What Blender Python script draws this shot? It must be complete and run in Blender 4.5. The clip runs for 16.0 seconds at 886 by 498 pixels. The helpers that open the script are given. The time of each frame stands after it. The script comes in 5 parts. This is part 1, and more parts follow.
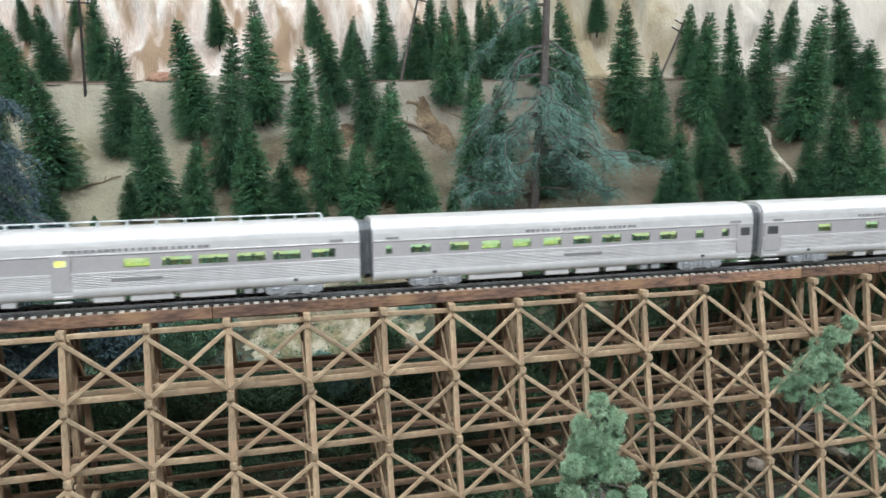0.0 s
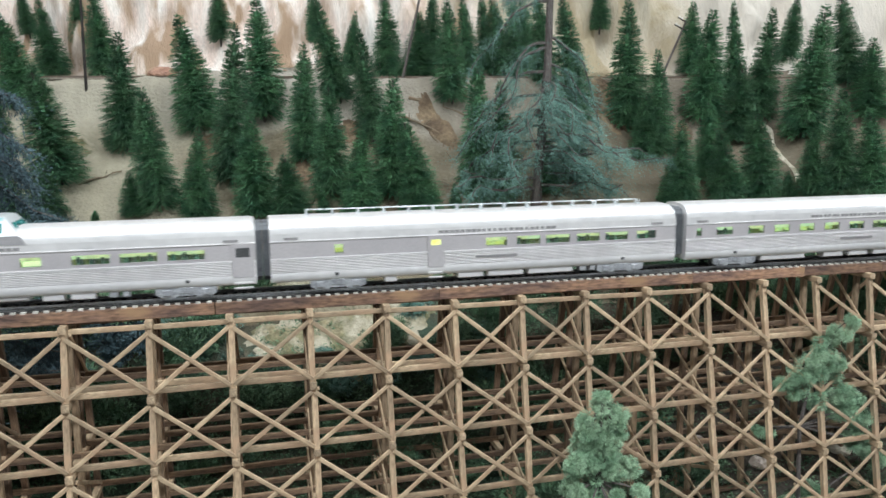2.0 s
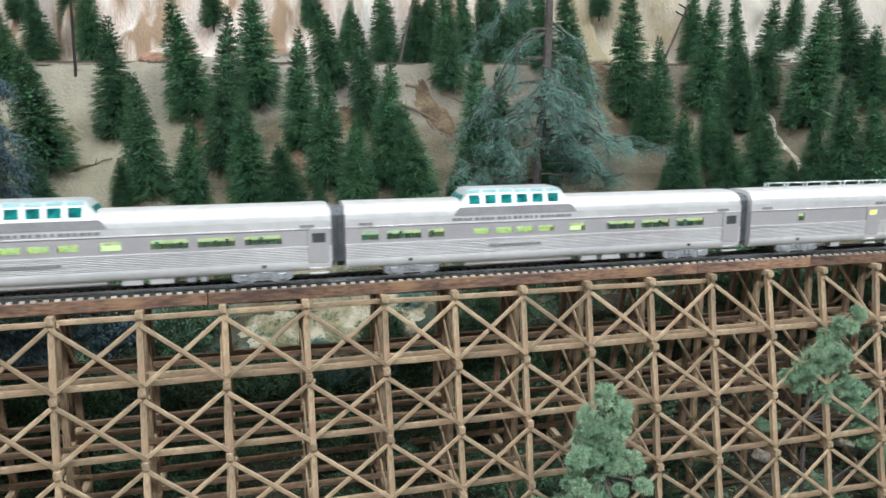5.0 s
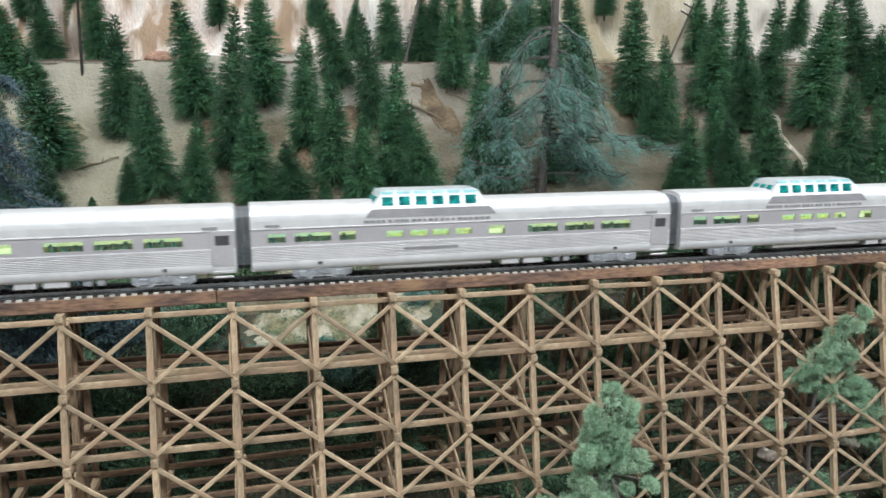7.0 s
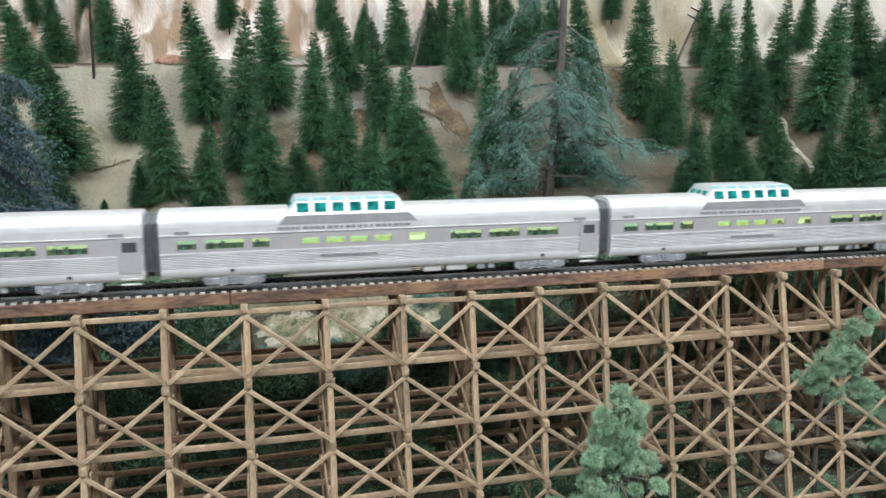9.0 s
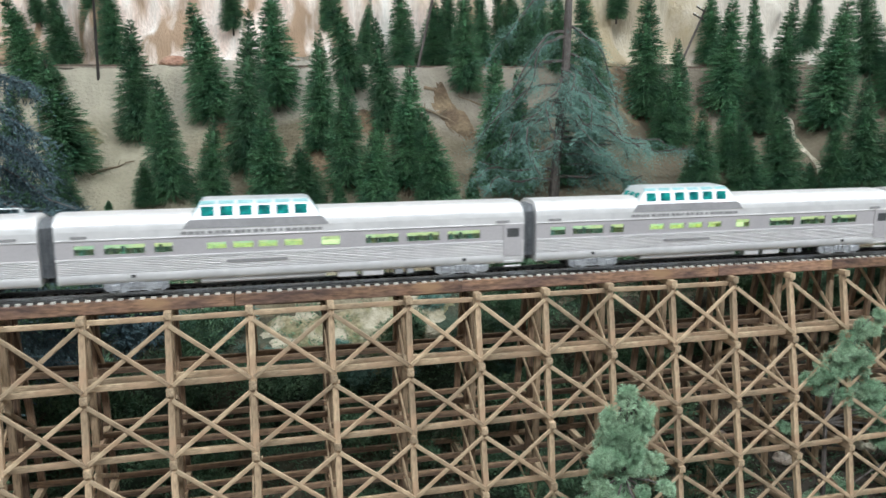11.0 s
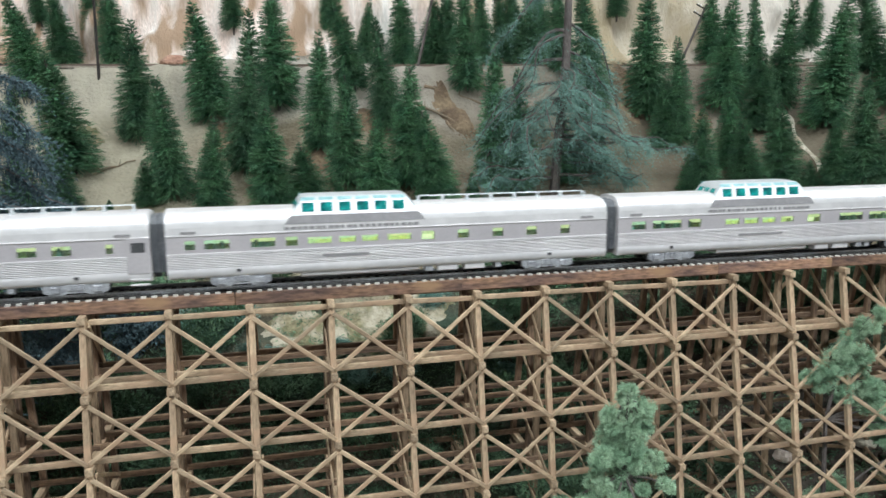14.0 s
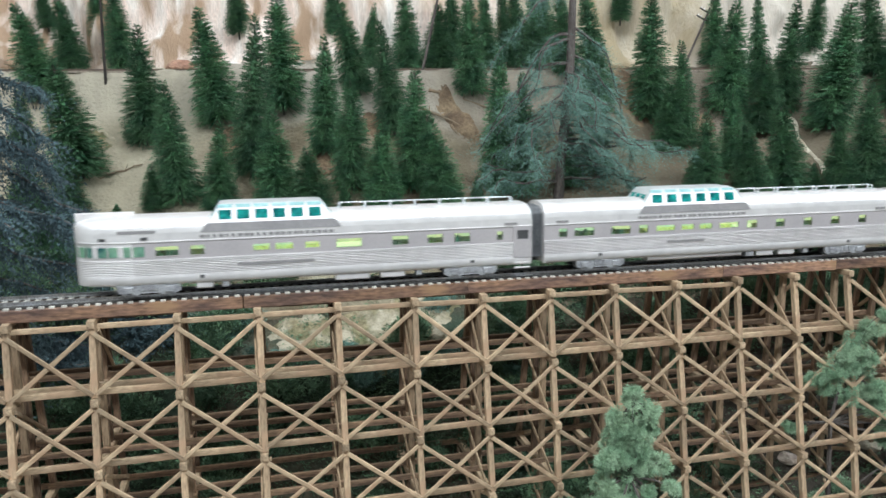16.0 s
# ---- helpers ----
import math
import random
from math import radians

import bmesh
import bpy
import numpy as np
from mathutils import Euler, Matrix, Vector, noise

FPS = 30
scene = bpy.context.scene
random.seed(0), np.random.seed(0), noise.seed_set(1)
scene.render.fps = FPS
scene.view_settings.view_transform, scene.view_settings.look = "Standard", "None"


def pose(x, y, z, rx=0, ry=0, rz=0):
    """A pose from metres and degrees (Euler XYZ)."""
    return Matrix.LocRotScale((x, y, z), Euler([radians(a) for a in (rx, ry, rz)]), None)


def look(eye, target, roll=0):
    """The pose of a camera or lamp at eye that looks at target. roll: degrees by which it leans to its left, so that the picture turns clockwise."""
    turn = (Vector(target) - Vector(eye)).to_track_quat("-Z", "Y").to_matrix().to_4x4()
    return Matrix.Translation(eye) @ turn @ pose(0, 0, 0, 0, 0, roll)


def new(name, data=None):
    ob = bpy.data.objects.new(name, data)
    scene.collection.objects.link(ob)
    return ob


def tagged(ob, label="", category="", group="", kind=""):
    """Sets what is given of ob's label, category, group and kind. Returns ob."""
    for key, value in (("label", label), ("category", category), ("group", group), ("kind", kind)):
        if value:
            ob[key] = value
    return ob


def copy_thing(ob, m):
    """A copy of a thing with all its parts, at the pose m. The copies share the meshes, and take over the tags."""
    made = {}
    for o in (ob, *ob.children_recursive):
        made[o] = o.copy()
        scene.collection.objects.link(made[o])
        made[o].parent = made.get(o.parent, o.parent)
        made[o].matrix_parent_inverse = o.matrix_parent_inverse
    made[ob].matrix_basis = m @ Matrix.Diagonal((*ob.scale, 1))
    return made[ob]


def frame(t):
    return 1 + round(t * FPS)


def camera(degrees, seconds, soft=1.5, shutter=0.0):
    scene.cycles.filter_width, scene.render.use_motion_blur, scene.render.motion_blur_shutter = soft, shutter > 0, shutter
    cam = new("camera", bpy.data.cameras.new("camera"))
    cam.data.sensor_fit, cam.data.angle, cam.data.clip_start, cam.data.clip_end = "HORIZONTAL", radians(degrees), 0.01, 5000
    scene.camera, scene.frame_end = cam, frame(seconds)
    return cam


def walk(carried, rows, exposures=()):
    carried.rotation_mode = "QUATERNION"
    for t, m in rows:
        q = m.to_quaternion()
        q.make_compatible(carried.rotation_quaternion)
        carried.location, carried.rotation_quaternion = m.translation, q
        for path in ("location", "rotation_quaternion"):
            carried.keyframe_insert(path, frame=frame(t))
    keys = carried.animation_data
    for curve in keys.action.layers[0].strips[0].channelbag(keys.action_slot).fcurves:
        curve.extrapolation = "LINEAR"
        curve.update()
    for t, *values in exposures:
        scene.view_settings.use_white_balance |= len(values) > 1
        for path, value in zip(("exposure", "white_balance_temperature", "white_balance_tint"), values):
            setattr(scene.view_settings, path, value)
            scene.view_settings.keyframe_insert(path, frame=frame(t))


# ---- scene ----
# camera and its path
cam = camera(61.03, 16.0, soft=1.6, shutter=0.5)
walk(cam, [
    (0.0, pose(-0.0818, -0.5146, 0.1163, 80.175, 0.458, -14.392)),
    (0.5, pose(-0.0841, -0.5157, 0.1168, 80.046, 0.388, -14.492)),
    (1.0, pose(-0.0846, -0.5147, 0.1160, 80.007, 0.391, -14.486)),
    (1.5, pose(-0.0835, -0.5134, 0.1153, 79.972, 0.374, -14.476)),
    (2.0, pose(-0.0850, -0.5119, 0.1157, 79.951, 0.153, -14.476)),
    (2.5, pose(-0.0841, -0.5087, 0.1152, 79.937, 0.127, -14.564)),
    (3.0, pose(-0.0840, -0.5037, 0.1132, 79.828, -0.074, -14.701)),
    (3.5, pose(-0.0830, -0.5010, 0.1122, 79.679, -0.019, -14.822)),
    (4.0, pose(-0.0831, -0.4987, 0.1117, 79.511, 0.059, -14.942)),
    (6.5, pose(-0.0887, -0.4981, 0.1122, 79.161, -0.103, -14.789)),
    (7.0, pose(-0.0892, -0.4986, 0.1119, 79.203, -0.088, -14.735)),
    (7.5, pose(-0.0917, -0.4982, 0.1115, 79.216, -0.141, -14.639)),
    (8.0, pose(-0.0927, -0.4996, 0.1118, 79.224, -0.144, -14.508)),
    (8.5, pose(-0.0927, -0.5029, 0.1140, 79.189, -0.048, -14.408)),
    (9.0, pose(-0.0944, -0.5026, 0.1137, 79.329, -0.118, -14.389)),
    (11.5, pose(-0.0948, -0.4980, 0.1125, 79.413, 0.056, -14.085)),
    (12.0, pose(-0.0967, -0.4958, 0.1118, 79.413, 0.038, -14.152)),
    (12.5, pose(-0.0980, -0.4940, 0.1106, 79.416, -0.130, -14.068)),
    (13.0, pose(-0.0972, -0.4936, 0.1117, 79.325, -0.006, -14.043)),
    (13.5, pose(-0.0957, -0.4966, 0.1130, 79.283, 0.100, -14.012)),
    (14.0, pose(-0.0938, -0.5006, 0.1133, 79.271, 0.185, -14.022)),
    (14.5, pose(-0.0963, -0.5017, 0.1131, 79.348, 0.118, -14.101)),
    (15.0, pose(-0.0981, -0.5021, 0.1135, 79.400, 0.136, -14.058)),
    (15.5, pose(-0.0976, -0.5033, 0.1137, 79.466, 0.278, -14.033)),
    (16.0, pose(-0.0968, -0.5033, 0.1143, 79.495, 0.310, -13.826)),
])

# room light: ceiling tubes over the layout, pale room all round
world = bpy.data.worlds.new("room_air")
world.use_nodes = True
world.node_tree.nodes["Background"].inputs[0].default_value = (0.9, 0.95, 1.0, 1)
world.node_tree.nodes["Background"].inputs[1].default_value = 0.15
scene.world = world
scene.view_settings.exposure = 0.05


def tube(x, y, z, watts, wide=0.16, long=1.3):
    data = bpy.data.lights.new("ceiling_tube", "AREA")
    data.shape, data.size, data.size_y, data.energy, data.color = "RECTANGLE", long, wide, watts, (0.90, 1.0, 1.06)
    ob = new("ceiling_tube", data)
    ob.matrix_world = look((x, y, z), (x, y + 0.02, z - 1))
    return ob


for tx in (-1.3, 0.25, 1.8):
    tube(tx, -1.05, 1.45, 30.0)
    tube(tx, 0.30, 1.45, 6.0)


# materials
def link(nt, a, b):
    nt.links.new(a, b)


def surf(name, c1, c2, rough=0.6, metal=0.0, s1=40.0, s2=600.0, bump=0.3, depth=0.0006, stretch=(1, 1, 1), rnd=0.0, island=0.0, fine=0.35):
    """Two-scale mottled surface: c1 and c2 in broad patches, fine grain over them, bump from the grain."""
    m = bpy.data.materials.new(name)
    m.use_nodes = True
    nt = m.node_tree
    b = nt.nodes["Principled BSDF"]
    b.inputs["Roughness"].default_value, b.inputs["Metallic"].default_value = rough, metal
    tc, mp = nt.nodes.new("ShaderNodeTexCoord"), nt.nodes.new("ShaderNodeMapping")
    mp.inputs["Scale"].default_value = stretch
    link(nt, tc.outputs["Object"], mp.inputs["Vector"])
    n1, n2 = nt.nodes.new("ShaderNodeTexNoise"), nt.nodes.new("ShaderNodeTexNoise")
    for n, s in ((n1, s1), (n2, s2)):
        n.inputs["Scale"].default_value, n.inputs["Detail"].default_value = s, 5
        link(nt, mp.outputs[0], n.inputs["Vector"])
    ramp = nt.nodes.new("ShaderNodeMapRange")
    ramp.inputs[1].default_value, ramp.inputs[2].default_value = 0.36, 0.64
    link(nt, n1.outputs[0], ramp.inputs[0])
    mix = nt.nodes.new("ShaderNodeMix")
    mix.data_type = "RGBA"
    mix.inputs[6].default_value, mix.inputs[7].default_value = (*c1, 1), (*c2, 1)
    link(nt, ramp.outputs[0], mix.inputs[0])
    g = nt.nodes.new("ShaderNodeMapRange")
    g.inputs[1].default_value, g.inputs[2].default_value = 0.3, 0.7
    g.inputs[3].default_value, g.inputs[4].default_value = 1 - fine, 1 + fine
    link(nt, n2.outputs[0], g.inputs[0])
    value = g.outputs[0]
    for amount, kind, socket in ((rnd, "ShaderNodeObjectInfo", "Random"), (island, "ShaderNodeNewGeometry", "Random Per Island")):
        if amount:
            src, r, mul = nt.nodes.new(kind), nt.nodes.new("ShaderNodeMapRange"), nt.nodes.new("ShaderNodeMath")
            r.inputs[3].default_value, r.inputs[4].default_value = 1 - amount, 1 + amount
            mul.operation = "MULTIPLY"
            link(nt, src.outputs[socket], r.inputs[0])
            link(nt, r.outputs[0], mul.inputs[0])
            link(nt, value, mul.inputs[1])
            value = mul.outputs[0]
    vm = nt.nodes.new("ShaderNodeVectorMath")
    vm.operation = "SCALE"
    link(nt, mix.outputs[2], vm.inputs[0])
    link(nt, value, vm.inputs["Scale"])
    link(nt, vm.outputs[0], b.inputs["Base Color"])
    if bump:
        bp = nt.nodes.new("ShaderNodeBump")
        bp.inputs["Strength"].default_value, bp.inputs["Distance"].default_value = bump, depth
        link(nt, n2.outputs[0], bp.inputs["Height"])
        link(nt, bp.outputs[0], b.inputs["Normal"])
    return m


def third_tone(m, c3, scale, streak=None, lo=0.48, hi=0.66):
    """Soft stains of a third colour over a mottled surface."""
    nt = m.node_tree
    b = nt.nodes["Principled BSDF"]
    old = b.inputs["Base Color"].links[0].from_socket
    n, r, mix, tc = nt.nodes.new("ShaderNodeTexNoise"), nt.nodes.new("ShaderNodeMapRange"), nt.nodes.new("ShaderNodeMix"), nt.nodes.new("ShaderNodeTexCoord")
    n.inputs["Scale"].default_value, n.inputs["Detail"].default_value = scale, 6
    r.inputs[1].default_value, r.inputs[2].default_value = lo, hi
    mp = nt.nodes.new("ShaderNodeMapping")
    mp.inputs["Location"].default_value = (3.1, 7.7, 1.3)
    mp.inputs["Scale"].default_value = streak or (1, 1, 1)
    mix.data_type = "RGBA"
    mix.inputs[7].default_value = (*c3, 1)
    link(nt, tc.outputs["Object"], mp.inputs[0])
    link(nt, mp.outputs[0], n.inputs["Vector"])
    link(nt, n.outputs[0], r.inputs[0])
    link(nt, r.outputs[0], mix.inputs[0])
    link(nt, old, mix.inputs[6])
    link(nt, mix.outputs[2], b.inputs["Base Color"])
    return m


def glow(name, colour, strength):
    m = bpy.data.materials.new(name)
    m.use_nodes = True
    b = m.node_tree.nodes["Principled BSDF"]
    b.inputs["Base Color"].default_value = (*colour, 1)
    b.inputs["Emission Color"].default_value, b.inputs["Emission Strength"].default_value = (*colour, 1), strength
    return m


def patchy_glow(name, c1, c2, strength, scale=60):
    """Light from a cabin whose fittings differ along its length."""
    m = surf(name, c1, c2, 0.7, s1=scale, s2=scale * 5, bump=0, fine=0.3)
    b = m.node_tree.nodes["Principled BSDF"]
    link(m.node_tree, b.inputs["Base Color"].links[0].from_socket, b.inputs["Emission Color"])
    b.inputs["Emission Strength"].default_value = strength
    return m


def clear(name, tint, gloss=0.08):
    """Thin window pane: tinted see-through with a weak mirror."""
    m = bpy.data.materials.new(name)
    m.use_nodes = True
    nt = m.node_tree
    nt.nodes.remove(nt.nodes["Principled BSDF"])
    t, gl, mx = nt.nodes.new("ShaderNodeBsdfTransparent"), nt.nodes.new("ShaderNodeBsdfGlossy"), nt.nodes.new("ShaderNodeMixShader")
    t.inputs[0].default_value, gl.inputs["Roughness"].default_value, mx.inputs[0].default_value = (*tint, 1), 0.05, gloss
    link(nt, t.outputs[0], mx.inputs[1])
    link(nt, gl.outputs[0], mx.inputs[2])
    link(nt, mx.outputs[0], nt.nodes["Material Output"].inputs[0])
    return m


WOOD = surf("trestle_timber", (0.50, 0.37, 0.242), (0.33, 0.225, 0.142), 0.75, s1=80, s2=420, bump=0.6, stretch=(0.35, 1.6, 1.6), rnd=0.30, fine=0.34)
# two darker copies of the trestle timber, shade inside the trestle put into colour
SHADEWOOD = surf("back_shade_timber", (0.26, 0.165, 0.10), (0.14, 0.086, 0.056), 0.8, s1=80, s2=380, bump=0.6, stretch=(0.35, 2.5, 2.5), rnd=0.35, fine=0.5)
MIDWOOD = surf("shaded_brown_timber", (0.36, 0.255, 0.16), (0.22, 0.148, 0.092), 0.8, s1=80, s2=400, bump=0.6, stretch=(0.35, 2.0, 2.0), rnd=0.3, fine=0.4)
STAIN = surf("stained_stringer", (0.13, 0.075, 0.06), (0.28, 0.155, 0.095), 0.65, s1=90, s2=420, bump=0.6, stretch=(0.35, 1.6, 1.6), rnd=0.3, fine=0.5)
third_tone(WOOD, (0.42, 0.27, 0.17), 70, (0.6, 1.5, 1.5), 0.52, 0.66)
third_tone(STAIN, (0.34, 0.20, 0.11), 60, (0.5, 1.2, 1.2), 0.54, 0.66)
TIE = surf("weathered_tie", (0.58, 0.55, 0.50), (0.42, 0.39, 0.35), 0.8, s1=120, s2=900, rnd=0.25)
BALLAST = surf("dark_track_bed", (0.035, 0.033, 0.032), (0.06, 0.055, 0.05), 0.9, s1=120, s2=1500, bump=0.6)
DUST = surf("dusty_track_bed", (0.36, 0.31, 0.255), (0.26, 0.215, 0.175), 0.9, s1=60, s2=900, bump=0.4, rnd=0.15)
RUST = surf("dull_brown_rail", (0.22, 0.165, 0.13), (0.15, 0.115, 0.09), 0.7, 0.3, s1=80, s2=900, bump=0.1)
RAIL = surf("nickel_rail", (0.42, 0.43, 0.45), (0.30, 0.29, 0.28), 0.35, 0.8, s1=60, s2=900, bump=0.1)
STEEL = surf("silver_car_side", (0.79, 0.755, 0.75), (0.71, 0.68, 0.68), 0.38, 0.45, s1=35, s2=150, bump=0.3, depth=0.0006, fine=0.06)
ROOF = surf("silver_roof", (0.83, 0.80, 0.795), (0.75, 0.72, 0.72), 0.38, 0.4, s1=35, s2=130, bump=0.6, depth=0.0008, stretch=(0.7, 1, 1), fine=0.06)
FLUTE = surf("fluted_silver", (0.68, 0.645, 0.64), (0.61, 0.575, 0.575), 0.42, 0.45, s1=35, s2=150, bump=0.3, depth=0.0006, fine=0.06)
DOMEMETAL = surf("dome_frame_metal", (0.63, 0.65, 0.655), (0.54, 0.57, 0.58), 0.4, 0.3, s1=60, s2=300, bump=0.2, fine=0.08)
BAND = surf("grey_window_band", (0.49, 0.45, 0.455), (0.435, 0.40, 0.41), 0.5, 0.2, s1=30, s2=800, bump=0.1, fine=0.06)
PLATE = surf("dark_grey_lettering", (0.26, 0.245, 0.245), (0.33, 0.31, 0.31), 0.6, 0.2, s1=300, s2=1500, bump=0)
TRUCK = surf("silver_truck", (0.45, 0.45, 0.47), (0.30, 0.30, 0.32), 0.5, 0.4, s1=150, s2=900, bump=0.3)
UNDER = surf("dark_underbody", (0.04, 0.04, 0.042), (0.07, 0.07, 0.07), 0.7, s1=100, s2=900)
RUBBER = surf("grey_diaphragm", (0.10, 0.105, 0.115), (0.16, 0.165, 0.175), 0.6, 0.1, s1=80, s2=700)
PANE = clear("clear_pane", (0.84, 0.93, 0.85))
TEAL = surf("teal_dome_glass", (0.003, 0.075, 0.08), (0.01, 0.30, 0.27), 0.08, 0.0, s1=170, s2=500, bump=0, fine=0.3)
REARGLASS = surf("green_rear_glass", (0.006, 0.09, 0.09), (0.22, 0.40, 0.27), 0.08, 0.0, s1=70, s2=300, bump=0, fine=0.3)
PALETEAL = surf("pale_teal_skylight", (0.20, 0.42, 0.43), (0.40, 0.58, 0.60), 0.12, 0.0, s1=60, s2=500, bump=0, fine=0.2)
DULL = surf("dull_grey_metal", (0.33, 0.31, 0.315), (0.28, 0.265, 0.27), 0.55, 0.3, s1=60, s2=500, bump=0.1, fine=0.08)
POLE = surf("dark_pole_wood", (0.018, 0.014, 0.013), (0.035, 0.027, 0.023), 0.8, s1=120, s2=900)
CABIN = surf("lit_cabin_wall", (0.50, 0.52, 0.10), (0.12, 0.42, 0.30), 0.7, s1=60, s2=300, bump=0)
SEATS = surf("teal_seat_cloth", (0.08, 0.28, 0.22), (0.14, 0.20, 0.05), 0.8, s1=60, s2=600, bump=0, rnd=0.4)
LAMP = patchy_glow("cabin_lamp", (0.88, 0.90, 0.50), (0.62, 0.86, 0.66), 0.74, 45)
SOFTLIT = patchy_glow("lit_compartment", (0.74, 0.74, 0.16), (0.62, 0.76, 0.42), 0.68, 75)
BRIGHT = glow("bright_cabin", (0.95, 1.0, 0.70), 0.9)
BARK = surf("grey_brown_bark", (0.13, 0.11, 0.10), (0.08, 0.065, 0.06), 0.85, s1=150, s2=900, bump=0.8, stretch=(1, 1, 0.3))
LOGWOOD = surf("weathered_log", (0.16, 0.13, 0.09), (0.24, 0.17, 0.11), 0.85, s1=90, s2=900, bump=0.7, stretch=(0.3, 1, 1))
NEEDLE = surf("dark_green_needles", (0.034, 0.118, 0.057), (0.092, 0.215, 0.097), 0.6, s1=60, s2=500, bump=0, island=0.6, rnd=0.22)
SAGE = surf("grey_green_needles", (0.090, 0.184, 0.150), (0.160, 0.278, 0.230), 0.85, s1=60, s2=500, bump=0, island=0.2)
BLUE = surf("blue_grey_needles", (0.031, 0.057, 0.070), (0.066, 0.112, 0.126), 0.75, s1=50, s2=500, bump=0, island=0.4)
LICHEN = surf("pale_green_foliage", (0.20, 0.335, 0.205), (0.32, 0.445, 0.29), 0.8, s1=70, s2=700, bump=0, island=0.3)
SHRUB = surf("dark_green_shrub", (0.055, 0.12, 0.065), (0.11, 0.19, 0.10), 0.8, s1=60, s2=600, bump=0, island=0.45, rnd=0.3)
PLASTER = surf("pale_room_wall", (0.80, 0.80, 0.79), (0.76, 0.76, 0.75), 0.9, s1=2, s2=60, bump=0.1)
FLOORING = surf("grey_floor", (0.25, 0.24, 0.23), (0.30, 0.29, 0.28), 0.7, s1=3, s2=80, bump=0.1)


# helpers for meshes
def mesh_of(name, bm, mat):
    data = bpy.data.meshes.new(name)
    bm.normal_update()
    bm.to_mesh(data)
    bm.free()
    data.materials.append(mat)
    return data


def part(name, bm, mat, parent, label=""):
    ob = new(name, mesh_of(name, bm, mat) if isinstance(bm, bmesh.types.BMesh) else bm)
    ob.parent = parent
    return tagged(ob, label)


def thing(name, label, category, group="", kind="", at=None):
    ob = new(name)
    ob.empty_display_size = 0.01
    if at is not None:
        ob.matrix_world = at
    return tagged(ob, label, category, group, kind)


def smoothed(data, angle=40):
    for p in data.polygons:
        p.use_smooth = True
    data.set_sharp_from_angle(angle=radians(angle))
    return data


def box(bm, x0, x1, y0, y1, z0, z1, chamfer=0.0):
    """A box between bounds in mm, its long edges along x chamfered."""
    c = chamfer
    ring = [(y0 + c, z0), (y1 - c, z0), (y1, z0 + c), (y1, z1 - c), (y1 - c, z1), (y0 + c, z1), (y0, z1 - c), (y0, z0 + c)] if c else [(y0, z0), (y1, z0), (y1, z1), (y0, z1)]
    prism(bm, ring, x0, x1)


def prism(bm, ring, x0, x1, caps=True):
    """A closed (y, z) ring in mm drawn out from x0 to x1."""
    a = [bm.verts.new((x0 / 1000, y / 1000, z / 1000)) for y, z in ring]
    b = [bm.verts.new((x1 / 1000, y / 1000, z / 1000)) for y, z in ring]
    n = len(ring)
    for i in range(n):
        bm.faces.new((a[i], a[(i + 1) % n], b[(i + 1) % n], b[i]))
    if caps:
        bm.faces.new(list(reversed(a)))
        bm.faces.new(b)


def loft(bm, rings, closed=True, caps=True):
    """Skin over rings of points in mm."""
    vs = [[bm.verts.new((x / 1000, y / 1000, z / 1000)) for x, y, z in r] for r in rings]
    n = len(rings[0])
    for p, q in zip(vs, vs[1:]):
        for i in range(n if closed else n - 1):
            bm.faces.new((p[i], p[(i + 1) % n], q[(i + 1) % n], q[i]))
    if caps:
        bm.faces.new(list(reversed(vs[0])))
        bm.faces.new(vs[-1])


def tube_along(bm, pts, radii, sides=6):
    """A tapered round limb through points in metres."""
    last = None
    for k, (p, r) in enumerate(zip(pts, radii)):
        p = Vector(p)
        way = (Vector(pts[min(k + 1, len(pts) - 1)]) - Vector(pts[max(k - 1, 0)])).normalized()
        u = way.orthogonal().normalized()
        w = way.cross(u)
        ring = [bm.verts.new(p + r * (math.cos(a) * u + math.sin(a) * w)) for a in (6.2832 * i / sides for i in range(sides))]
        if last:
            best = min(range(sides), key=lambda s: (ring[s].co - last[0].co).length)
            ring = ring[best:] + ring[:best]
            for i in range(sides):
                bm.faces.new((last[i], last[(i + 1) % sides], ring[(i + 1) % sides], ring[i]))
        else:
            bm.faces.new(list(reversed(ring)))
        last = ring
    bm.faces.new(last)


class Soup:
    """Collects many small triangles fast."""
    def __init__(self):
        self.v, self.f = [], []

    def blade(self, p, way, side, length, width, droop=0.0):
        """A folded leaf of two triangles from p along way."""
        i = len(self.v)
        tip = p + way * length
        mid = p + way * (length * 0.45) - Vector((0, 0, droop * length))
        self.v += [p, mid + side * width, tip, mid - side * width]
        self.f += [(i, i + 1, i + 2), (i, i + 2, i + 3)]

    def needle(self, p, way, side, length, width):
        """A thin needle of one triangle."""
        i = len(self.v)
        self.v += [p - side * width, p + side * width, p + way * length]
        self.f.append((i, i + 1, i + 2))

    def mesh(self, name, mat):
        data = bpy.data.meshes.new(name)
        data.from_pydata([tuple(v) for v in self.v], [], self.f)
        data.materials.append(mat)
        return data


